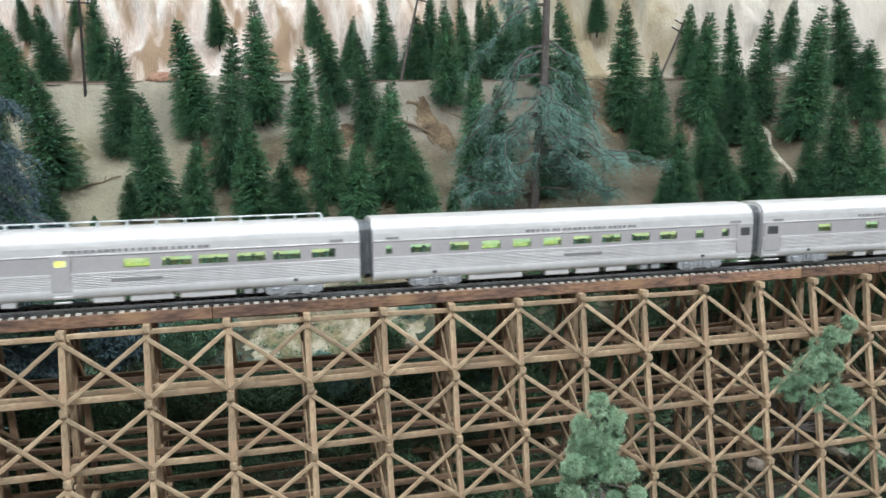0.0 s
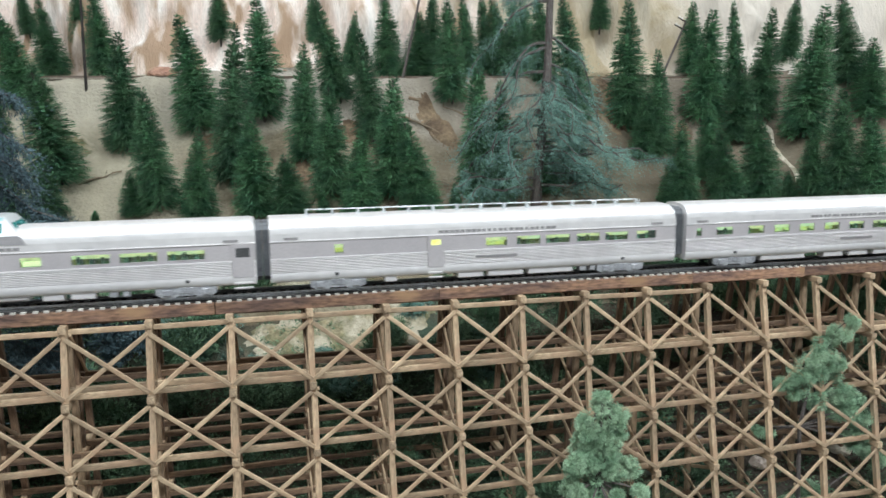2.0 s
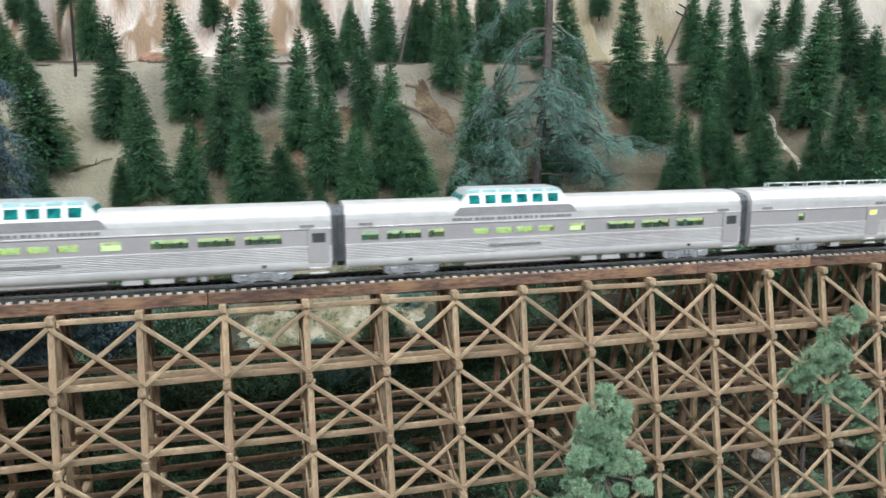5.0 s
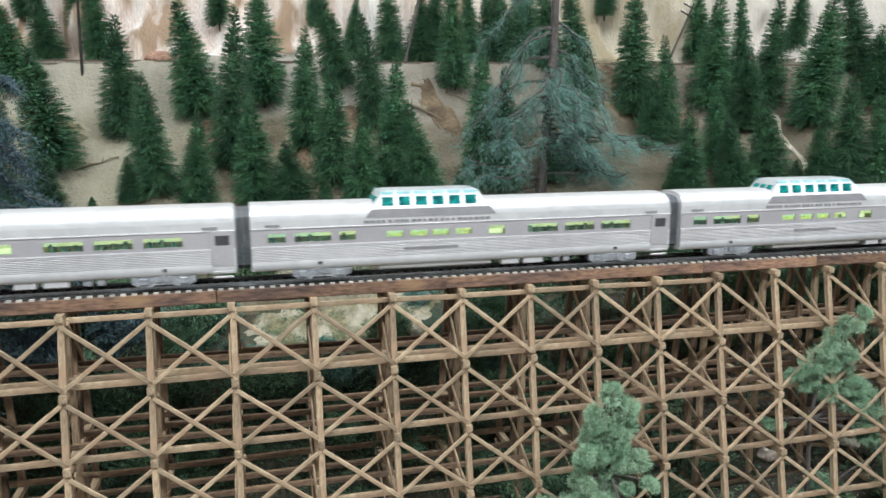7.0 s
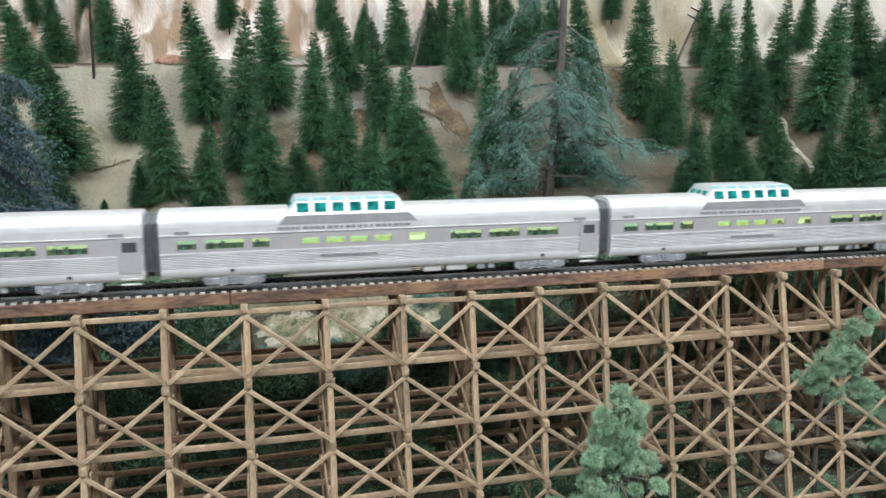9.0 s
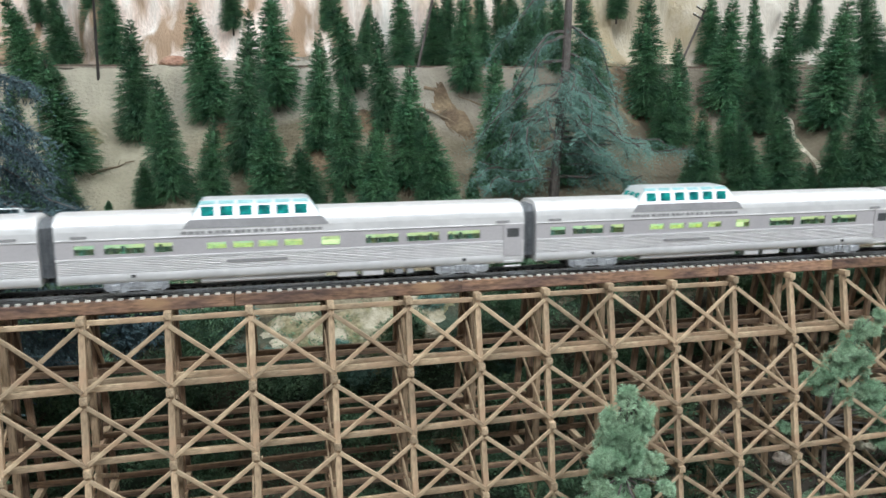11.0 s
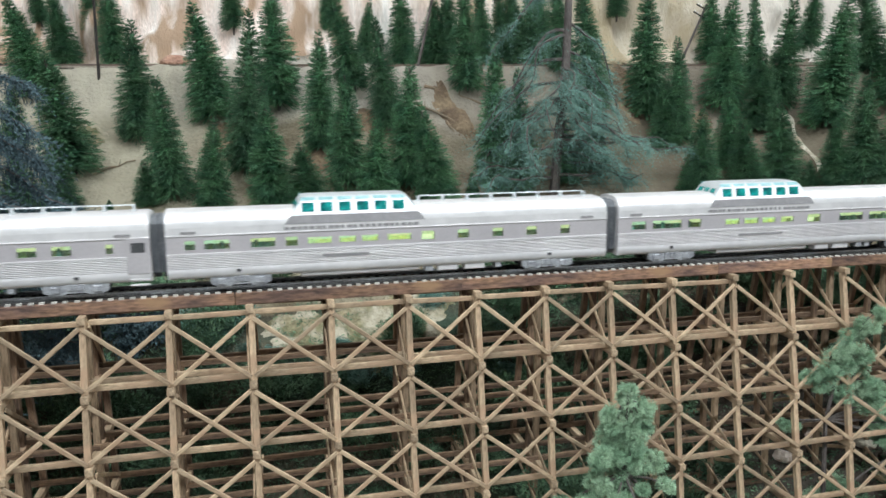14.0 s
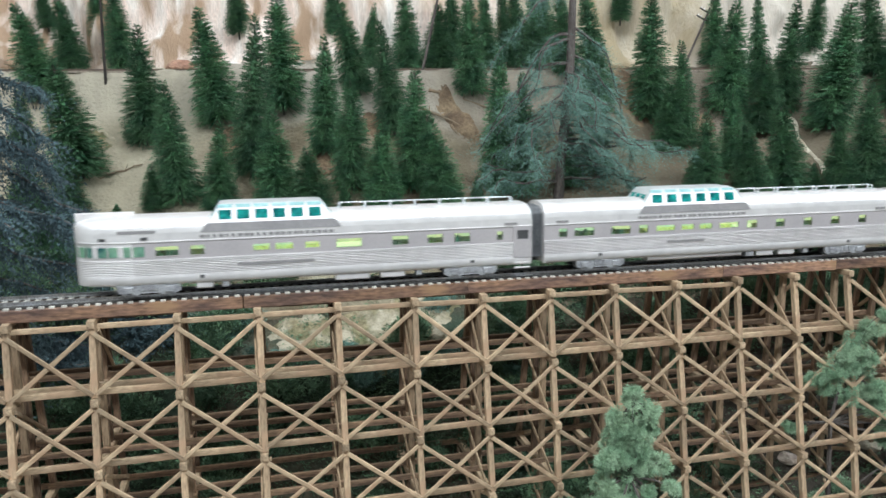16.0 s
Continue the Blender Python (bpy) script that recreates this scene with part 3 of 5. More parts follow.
BACK_TREES = [  # x, y, height, crown radius, lean
    (0.129, 0.430, 0.085, 0.0209, -1),
    (0.091, 0.438, 0.107, 0.0181, -3),
    (0.192, 0.425, 0.102, 0.0141, -6),
    (0.043, 0.451, 0.080, 0.0125, 7),
    (0.252, 0.419, 0.106, 0.0170, -4),
    (-0.250, 0.504, 0.112, 0.0184, -4),
    (-0.308, 0.515, 0.096, 0.0190, -8),
    (0.235, 0.424, 0.101, 0.0199, -9),
    (0.218, 0.429, 0.101, 0.0142, -6),
    (0.481, 0.386, 0.093, 0.0182, -0),
    (0.148, 0.443, 0.102, 0.0141, -0),
    (0.267, 0.426, 0.097, 0.0186, -3),
    (0.616, 0.373, 0.090, 0.0163, 7),
    (0.005, 0.481, 0.069, 0.0113, -4),
    (-0.280, 0.535, 0.072, 0.0125, -1),
    (-0.111, 0.509, 0.071, 0.0155, -3),
    (-0.340, 0.550, 0.057, 0.0110, -9),
    (0.372, 0.431, 0.063, 0.0132, 1),
]

FIRS = [make_conifer(s) for s in (3, 11, 23, 37)]


def plant_firs():
    used = set()
    for k, (x, y, h, r, lean) in enumerate(FRONT_TREES + MIDDLE_TREES + UPPER_TREES + BACK_TREES):
        m = Matrix.Translation((x, y, lie(x, y) - 0.001)) @ Matrix.Rotation(radians(lean), 4, (0.243, 0.970, 0)) @ Matrix.Rotation(random.uniform(0, 6.28), 4, "Z")
        m = m @ Matrix.Diagonal((r / 0.024 * 1.46, r / 0.024 * 1.46, h / 0.12, 1))
        fir = FIRS[k % 4]
        if k % 4 not in used:
            used.add(k % 4)
            fir.matrix_basis = m
        else:
            fir = copy_thing(fir, m)
            fir.matrix_basis = m
        if h < 0.045:
            tagged(fir, "small young dark green fir beside taller firs")


plant_firs()


def drooping_tree(name, label, base, top, mat, branches, seed, trunk_r, strand=0.02):
    """Old spruce: bare stem, long sagging boughs hung with fine needled strands."""
    rng = random.Random(seed)
    root = thing(name, label, "tree", at=pose(*base))
    b, t = Vector((0, 0, 0)), Vector(top) - Vector(base)
    mid = b.lerp(t, 0.55) + Vector((0.004, 0, 0))
    bm = bmesh.new()
    tube_along(bm, [b - Vector((0, 0, 0.02)), b.lerp(mid, 0.5), mid, t], [trunk_r, trunk_r * 0.9, trunk_r * 0.8, trunk_r * 0.55], 8)
    part("trunk", bm, BARK, root, "bare grey-brown trunk")
    s = Soup()
    for h, ang, ln, sag in branches:
        p = b.lerp(t, h)
        a = radians(ang)
        out = Vector((math.cos(a), math.sin(a), 0))
        side = Vector((-out.y, out.x, 0))
        pts = []
        for k in range(9):
            u = k / 8
            pts.append(p + out * (ln * u) + Vector((0, 0, ln * (0.10 * u - sag * u * u))) + side * (0.011 * u * math.sin(u * 8 + ang)) + Vector((0, 0, 0.005 * u * math.sin(u * 13 + 2 * ang))))
        limb = bmesh.new()
        tube_along(limb, pts, [trunk_r * 0.28 * (1 - 0.85 * k / 8) + 0.0002 for k in range(9)], 5)
        part("limb", limb, BARK, root)
        for k in range(480 if mat is BLUE else 340):
            u = rng.uniform(0.12, 1.0)
            if mat is SAGE and math.sin(u * 19 + 2.3 * ang) < 0.25 and rng.random() < 0.8:
                continue
            i = min(7, int(u * 8))
            q = pts[i].lerp(pts[i + 1], u * 8 - i)
            twig = (out * rng.uniform(0.0, 0.9) + side * rng.uniform(-1, 1) + Vector((0, 0, rng.uniform(-1.5, 0.1)))).normalized()
            tl = strand * rng.choice((0.35, 0.5, 0.7, 1.0, 1.5)) * (1.15 - 0.5 * u)
            for m in range(8):
                f = q + twig * (tl * m / 8) - Vector((0, 0, 0.35 * tl * (m / 8) ** 2))
                way = (twig + Vector([rng.uniform(-0.9, 0.9) for _ in range(3)])).normalized()
                s.blade(f, way, way.orthogonal().normalized(), rng.uniform(0.0022, 0.0046), 0.00045 if mat is BLUE else 0.0003)
    part("foliage", s.mesh("foliage", mat), mat, root)
    return root


drooping_tree("old_spruce", "half-bare old spruce with sagging grey-green boughs", (0.208, 0.235, 0.010), (0.228, 0.250, 0.275), SAGE,
              [(0.84, 186, 0.085, 1.0), (0.86, 176, 0.05, 0.2), (0.70, 352, 0.062, 1.35), (0.54, 268, 0.045, 1.1), (0.50, 238, 0.065, 1.0), (0.49, 292, 0.055, 1.0), (0.45, 276, 0.05, 0.8), (0.43, 310, 0.08, 0.8), (0.41, 225, 0.08, 0.75), (0.35, 282, 0.07, 0.5), (0.33, 312, 0.10, 0.4), (0.26, 300, 0.08, 0.4), (0.25, 232, 0.09, 0.35),
               (0.68, 185, 0.075, 1.45), (0.66, 202, 0.06, 1.2), (0.60, 350, 0.062, 1.25), (0.56, 12, 0.05, 1.0), (0.57, 178, 0.085, 0.95), (0.48, 184, 0.095, 0.75), (0.47, 338, 0.065, 0.7), (0.36, 180, 0.08, 0.75), (0.42, 175, 0.06, 0.9), (0.40, 200, 0.07, 0.7), (0.38, 345, 0.06, 0.5),
               (0.33, 330, 0.09, 0.35), (0.30, 350, 0.12, 0.25), (0.27, 5, 0.11, 0.2), (0.24, 340, 0.14, 0.15), (0.28, 322, 0.06, 0.6), (0.24, 352, 0.085, 0.45), (0.21, 332, 0.075, 0.5), (0.17, 347, 0.10, 0.35), (0.30, 190, 0.06, 0.5), (0.20, 170, 0.08, 0.2), (0.15, 188, 0.10, 0.12), (0.11, 200, 0.09, 0.08), (0.12, 330, 0.09, 0.08)],
              7, 0.0060, 0.026)
drooping_tree("blue_spruce", "dark blue-grey spruce with long sagging boughs beside the track", (-0.370, 0.105, -0.165), (-0.375, 0.115, 0.24), BLUE,
              [(0.92, 350, 0.085, 0.5), (0.88, 330, 0.11, 0.5), (0.82, 10, 0.125, 0.45), (0.78, 345, 0.14, 0.5), (0.72, 345, 0.135, 0.45), (0.70, 5, 0.13, 0.5), (0.68, 20, 0.12, 0.4), (0.66, 320, 0.11, 0.45), (0.62, 355, 0.155, 0.4), (0.60, 325, 0.15, 0.35),
               (0.58, 340, 0.16, 0.35), (0.55, 15, 0.13, 0.35), (0.50, 310, 0.12, 0.35), (0.47, 350, 0.165, 0.3), (0.42, 330, 0.14, 0.3), (0.38, 10, 0.15, 0.25), (0.33, 345, 0.15, 0.25), (0.28, 320, 0.13, 0.2), (0.24, 0, 0.15, 0.2)],
              9, 0.0050, 0.026)


def tufts(s, rng, centre, r, count, length=0.0042, wide=0.00055):
    """A round tuft of short leaf blades standing off a ball."""
    for _ in range(count):
        d = Vector((rng.gauss(0, 1), rng.gauss(0, 1), rng.gauss(0, 1))).normalized()
        p = Vector(centre) + d * (r * rng.uniform(0.35, 1.0))
        way = (d + Vector((rng.uniform(-0.8, 0.8), rng.uniform(-0.8, 0.8), rng.uniform(-0.5, 0.8)))).normalized()
        s.blade(p, way, way.orthogonal().normalized(), length * rng.uniform(0.6, 1.2), wide)


def foam_tree(label, stem, lobes, seed):
    """Tree of dried foam plant: thin stem and tufted pale lobes."""
    rng = random.Random(seed)
    base = Vector(stem[0])
    root = thing("foreground_tree", label, "tree", "pale trees before the trestle", at=pose(*base))
    bm = bmesh.new()
    tube_along(bm, [Vector(p) - base for p in stem], [0.0026 - 0.0019 * k / (len(stem) - 1) for k in range(len(stem))])
    for c, r in lobes:
        c = Vector(c) - base
        near = min((Vector(p) - base for p in stem), key=lambda q: (q - c).length)
        tube_along(bm, [near, near.lerp(c, 0.6) + Vector((0, 0, 0.002)), c], [0.0010, 0.0007, 0.0004], 5)
    part("trunk", bm, BARK, root)
    s = Soup()
    for c, r in lobes:
        c = Vector(c) - base
        for _ in range(7):
            d = Vector((rng.gauss(0, 1), rng.gauss(0, 1), rng.gauss(0, 1))).normalized() * r * 0.62
            tufts(s, rng, c + d, r * 0.50, int(560 * (r / 0.012)), 0.0027, 0.00022)
    part("crown", s.mesh("crown", LICHEN), LICHEN, root)


def first_lobes():
    rng = random.Random(21)
    out = [((0.136, -0.076, -0.074), 0.008), ((0.146, -0.078, -0.084), 0.009), ((0.131, -0.074, -0.088), 0.010),
           ((0.117, -0.077, -0.133), 0.009), ((0.111, -0.076, -0.150), 0.010), ((0.121, -0.078, -0.160), 0.011), ((0.107, -0.075, -0.172), 0.010)]
    z = -0.098
    while z > -0.27:
        spread_r = 0.012 + 0.27 * min(0.14, (-0.088 - z))
        for k in range(rng.choice((4, 5))):
            a = rng.uniform(0, 6.28)
            q = spread_r * rng.uniform(0.35, 1.6)
            out.append(((0.136 + q * math.cos(a), -0.076 + q * 0.7 * math.sin(a), z - 0.45 * q + rng.uniform(-0.007, 0.007)), rng.uniform(0.004, 0.0095)))
        out.append(((0.139 + rng.uniform(-0.008, 0.008), -0.078 + rng.uniform(-0.006, 0.006), z), rng.uniform(0.006, 0.009)))
        z -= 0.0115
    return out


foam_tree("pale green feathery tree standing before the timber trestle", [(0.139, -0.076, -0.30), (0.141, -0.076, -0.2), (0.137, -0.076, -0.13), (0.137, -0.076, -0.075)], first_lobes(), 4)
foam_tree("pale green tree leaning over on a thin stem before the trestle", [(0.338, -0.035, -0.29), (0.336, -0.035, -0.20), (0.333, -0.033, -0.13), (0.340, -0.033, -0.09), (0.360, -0.035, -0.050)],
          [((0.369, -0.036, -0.046), 0.007), ((0.360, -0.036, -0.055), 0.009), ((0.351, -0.034, -0.066), 0.011), ((0.338, -0.034, -0.074), 0.011), ((0.355, -0.034, -0.078), 0.011), ((0.326, -0.033, -0.086), 0.009),
           ((0.341, -0.032, -0.090), 0.012), ((0.315, -0.032, -0.097), 0.009), ((0.329, -0.031, -0.100), 0.009), ((0.359, -0.032, -0.096), 0.012), ((0.371, -0.032, -0.106), 0.010), ((0.383, -0.031, -0.115), 0.010),
           ((0.391, -0.031, -0.128), 0.010), ((0.374, -0.032, -0.122), 0.011), ((0.398, -0.030, -0.143), 0.009), ((0.384, -0.030, -0.140), 0.008), ((0.346, -0.033, -0.108), 0.009), ((0.296, -0.030, -0.131), 0.006), ((0.306, -0.030, -0.134), 0.005), ((0.350, -0.032, -0.19), 0.010), ((0.330, -0.034, -0.20), 0.010),
           ((0.404, -0.030, -0.156), 0.010), ((0.412, -0.030, -0.168), 0.009), ((0.392, -0.031, -0.154), 0.009)], 6)


def shrubs():
    kinds = []
    for k in range(3):
        rng = random.Random(60 + k)
        s = Soup()
        for _ in range(16):
            a, q = rng.uniform(0, 6.28), rng.uniform(0, 0.02)
            tufts(s, rng, (q * math.cos(a), q * math.sin(a), rng.uniform(0.002, 0.028)), 0.009, 300, 0.0030, 0.00038)
        top = thing("shrub", "dark green shrub on the bank behind the trestle", "shrub", "shrubs on the bank")
        part("foliage", s.mesh("foliage", SHRUB), SHRUB, top)
        bm = bmesh.new()
        tube_along(bm, [(0, 0, -0.008), (0.001, 0, 0.012), (0, 0.001, 0.02)], [0.0016, 0.0012, 0.0005])
        part("stem", bm, BARK, top)
        kinds.append(top)
    rng = random.Random(77)
    spots = []
    for k in range(160):
        x = -0.42 + 1.05 * (k % 20) / 19.0 + rng.uniform(-0.02, 0.02)
        y = (0.0, 0.03, 0.06, 0.09, 0.115, 0.14, 0.165, 0.19)[k // 20] - 0.13 * max(x, -0.4) + rng.uniform(-0.015, 0.015)
        if k // 20 >= 4 and rng.random() < 0.25 or x > 0.26 and y < 0.05 and rng.random() < 0.5:
            continue
        if ((x + 0.03) / 0.11) ** 2 + ((y - 0.138) / 0.036) ** 2 < 1:
            continue
        spots.append((x, y, rng.uniform(0.8, 1.5)))
    for k in range(16):
        x = 0.12 + 0.027 * k + rng.uniform(-0.008, 0.008)
        spots.append((x, 0.158 - 0.17 * x + rng.uniform(-0.012, 0.012), rng.uniform(0.8, 1.2)))
    for k, (x, y, sc) in enumerate(spots):
        m = pose(x, y, lie(x, y) - 0.002, 0, 0, rng.uniform(0, 360)) @ Matrix.Diagonal((sc, sc, sc, 1))
        ob = kinds[k] if k < 3 else copy_thing(kinds[k % 3], m)
        ob.matrix_basis = m

    # blue-grey and pale green bushes on the bank at the head of the trestle
    for mat, label, places in ((BLUE, "blue-grey needled bush on the bank behind the trestle", ((-0.275, 0.165, 1.5), (-0.25, 0.150, 1.3), (-0.225, 0.165, 1.5), (-0.20, 0.152, 1.4), (-0.185, 0.170, 1.2))),
                               (SAGE, "pale grey-green bush on the bank behind the trestle", ((-0.150, 0.165, 1.1), (-0.130, 0.150, 0.9), (-0.115, 0.165, 0.9), (0.055, 0.128, 0.7), (-0.018, 0.100, 0.8), (0.018, 0.088, 0.75), (0.050, 0.092, 0.7), (0.105, 0.078, 0.8), (0.112, 0.108, 0.8), (-0.075, 0.118, 0.55), (-0.03, 0.122, 0.5), (-0.105, 0.132, 0.6), (-0.088, 0.128, 0.5)))):
        bush = None
        for x, y, sc in places:
            m = pose(x, y, lie(x, y) - 0.002, 0, 0, rng.uniform(0, 360)) @ Matrix.Diagonal((sc, sc, 0.8 * sc, 1))
            if bush is None:
                bush = thing("bush", label, "bush", "bushes on the bank")
                s = Soup()
                for _ in range(18):
                    a, q = rng.uniform(0, 6.28), rng.uniform(0, 0.018)
                    tufts(s, rng, (q * math.cos(a), q * math.sin(a), rng.uniform(0.002, 0.024)), 0.008, 260, 0.0034, 0.00034)
                part("foliage", s.mesh("foliage", mat), mat, bush)
                bm = bmesh.new()
                tube_along(bm, [(0, 0, -0.008), (0.001, 0, 0.012), (0, 0.001, 0.02)], [0.0016, 0.0012, 0.0005])
                part("stem", bm, BARK, bush)
                bush.matrix_basis = m
            else:
                copy_thing(bush, m).matrix_basis = m


shrubs()


def telegraph_pole(x, y, z, height, lean, arms):
    top = thing("telegraph_pole", "thin dark wooden telegraph pole with white insulators on the ledge" if abs(lean) < 5 else "leaning dark wooden telegraph pole with crossarms on the ledge", "telegraph pole", "telegraph poles along the ledge", at=pose(x, y, z, 0, lean, 0))
    bm = bmesh.new()
    tube_along(bm, [(0, 0, -0.006), (0, 0, height * 0.5), (0, 0, height)], [0.0017, 0.0015, 0.0012], 8)
    part("post", bm, POLE if abs(lean) < 5 else BARK, top)
    for k in range(arms):
        h = height - 0.006 - 0.010 * k
        bm = bmesh.new()
        box(bm, -13, 13, -0.7, 0.7, 1000 * h - 0.8, 1000 * h + 0.8, 0.2)
        arm = part("crossarm", bm, POLE, top)
        for q in (-11, -7, 7, 11):
            bm = bmesh.new()
            tube_along(bm, [(q / 1000, 0, h + 0.0008), (q / 1000, 0, h + 0.0022), (q / 1000, 0, h + 0.0030)], [0.0008, 0.0009, 0.0004], 6)
            part("insulator", bm, ROOF, arm, "white insulator")


telegraph_pole(-0.261, 0.444, 0.147, 0.118, 1, 2)
telegraph_pole(0.097, 0.388, 0.156, 0.118, 13, 2)
telegraph_pole(0.440, 0.389, 0.160, 0.088, 24, 2)


def fallen_log(p, q, r, seed):
    rng = random.Random(seed)
    base = Vector(p)
    top = thing("fallen_log", "dark weathered fallen log lying on the bare slope", "log", "fallen logs on the slope", at=pose(*p))
    bm = bmesh.new()
    way = Vector(q) - base
    pts = [way * (k / 5) + Vector((0, 0, rng.uniform(-0.0012, 0.0012))) for k in range(6)]
    tube_along(bm, pts, [r * (1 - 0.5 * k / 5) for k in range(6)], 7)
    part("stem", bm, LOGWOOD, top)
    for k in (1, 3):
        bm = bmesh.new()
        tube_along(bm, [pts[k], pts[k] + Vector((rng.uniform(-0.01, 0.01), -0.004, 0.008))], [r * 0.4, r * 0.15], 5)
        part("stub", bm, LOGWOOD, top)


for a, b, r in (((0.10, 0.365), (0.165, 0.350), 0.0022), ((0.090, 0.356), (0.128, 0.330), 0.0020), ((0.118, 0.333), (0.135, 0.305), 0.0017), ((-0.255, 0.330), (-0.215, 0.345), 0.0014), ((0.16, 0.36), (0.215, 0.335), 0.0018)):
    fallen_log((*a, lie(*a) + r * 0.6), (*b, lie(*b) + r * 0.6), r, int(a[0] * 1000))


def sand_path():
    """A bare pale gully of sand running down between the firs."""
    verts, faces = [], []
    for k in range(25):
        u = k / 24
        x, y = 0.518 - 0.012 * u + 0.004 * math.sin(9 * u), 0.285 - 0.085 * u
        w = 0.0026 + 0.0022 * math.sin(7 * u + 1) ** 2
        for s in (-1, -0.4, 0.4, 1):
            px = x + s * w
            verts.append((px, y, lie(px, y) + (0.0011 if abs(s) < 0.5 else -0.0008)))
    for k in range(24):
        for i in range(3):
            a = 4 * k + i
            faces.append((a, a + 1, a + 5, a + 4))
    data = bpy.data.meshes.new("sand_path")
    data.from_pydata(verts, [], faces)
    data.materials.append(SAND)
    tagged(new("sand_path", data), "pale sandy gully between the firs", "path", kind="structure")


sand_path()


def stones():
    rng = random.Random(31)
    for k in range(22):
        x, y = rng.uniform(0.22, 0.52), rng.uniform(-0.09, 0.03)
        r = rng.uniform(0.003, 0.009)
        bm = bmesh.new()
        bmesh.ops.create_icosphere(bm, subdivisions=2, radius=r)
        for v in bm.verts:
            v.co *= 1 + 0.35 * noise.noise(v.co * 180 + Vector((k, 0, 0)))
            v.co.z *= 0.65
        ob = new("stone", mesh_of("stone", bm, ROCK))
        ob.matrix_world = pose(x, y, lie(x, y) + r * 0.2, 0, 0, rng.uniform(0, 360))
        tagged(ob, "pale rough stone on the valley floor", "stone", "stones on the valley floor")


stones()


def pale_stone(x, y, r, seed):
    bm = bmesh.new()
    bmesh.ops.create_icosphere(bm, subdivisions=3, radius=r)
    for v in bm.verts:
        v.co *= 1 + 0.4 * noise.noise(v.co * 120 + Vector((seed, 0, 0)))
        v.co.z *= 0.6
    ob = new("stone", mesh_of("stone", bm, SAND))
    ob.matrix_world = pose(x, y, lie(x, y) + r * 0.25, 0, 0, 40 * seed)
    tagged(ob, "pale rough stone on the valley floor", "stone", "stones on the valley floor")


pale_stone(0.402, -0.004, 0.009, 1)


def outcrop():
    bm = bmesh.new()
    bmesh.ops.create_icosphere(bm, subdivisions=3, radius=0.012)
    for v in bm.verts:
        v.co *= 1 + 0.4 * noise.noise(v.co * 90)
        v.co.x *= 1.5
        v.co.z *= 0.7
    ob = new("outcrop", mesh_of("outcrop", bm, REDROCK))
    ob.matrix_world = pose(-0.182, 0.492, 0.168, 0, -14, 8)
    tagged(ob, "red-brown rock outcrop at the foot of the cliff", "rock")


outcrop()


def ground_cover():
    """Low dark growth over the bank behind and under the trestle."""
    rng = random.Random(90)
    s = Soup()
    while len(s.f) < 270000:
        x, v = rng.uniform(-0.45, 0.62), rng.uniform(-0.12, 0.20)
        y = v - 0.17 * x
        inside = ((x + 0.03) / 0.10) ** 2 + ((y - 0.138) / 0.030) ** 2 < 1
        bare = inside and noise.noise(Vector((x * 55, y * 75, 1))) < rng.uniform(-0.3, 0.25) or v > 0.115 and x < 0.08 and noise.noise(Vector((x * 14, v * 20, 0))) > 0.05 or x > 0.27 and v < 0.1 and rng.random() < 0.3
        if bare or noise.noise(Vector((x * 45, v * 60, 3))) < -0.4:
            continue
        p = Vector((x, y, lie(x, y)))
        for _ in range(9):
            q = p + Vector((rng.uniform(-0.006, 0.006), rng.uniform(-0.006, 0.006), rng.uniform(-0.001, 0.004)))
            way = Vector((rng.uniform(-1, 1), rng.uniform(-1, 0.6), rng.uniform(-0.1, 1))).normalized()
            s.blade(q, way, way.orthogonal().normalized(), rng.uniform(0.0028, 0.0055), 0.00048)
    ob = new("ground_cover", s.mesh("ground_cover", SHRUB))
    tagged(ob, "low dark green growth on the bank under the trestle", "undergrowth", kind="stuff")


ground_cover()


def bare_patch(name, cx, cy, rx, ry, mat, label, seed, turn=0.0, ragged=0.35):
    """A thin uneven skin of bare soil lying on the slope."""
    verts, faces = [], []
    rings, sides = 9, 72
    for r in range(rings + 1):
        for k in range(sides):
            a = 6.2832 * k / sides
            edge = 1 + ragged * (noise.noise(Vector((math.cos(a) * 1.6, math.sin(a) * 1.6, seed))) + 0.7 * noise.noise(Vector((math.cos(a) * 5, math.sin(a) * 5, seed))))
            u = r / rings * edge
            px, py = rx * u * math.cos(a), ry * u * math.sin(a)
            x, y = cx + px * math.cos(turn) - py * math.sin(turn), cy + px * math.sin(turn) + py * math.cos(turn)
            verts.append((x, y, lie(x, y) + (0.0022 if r < rings else -0.002)))
    for r in range(rings):
        for k in range(sides):
            a, b = r * sides + k, r * sides + (k + 1) % sides
            faces.append((a, b, b + sides, a + sides))
    data = bpy.data.meshes.new(name)
    data.from_pydata(verts, [], faces)
    data.materials.append(mat)
    for p in data.polygons:
        p.use_smooth = True
    tagged(new(name, data), label, "ground", kind="structure")


bare_patch("clay_patch", 0.335, 0.325, 0.020, 0.030, CLAY, "brown bare clay between the firs", 5)
bare_patch("clay_patch_low", -0.02, 0.300, 0.030, 0.022, CLAY, "brown bare clay between the firs", 8)


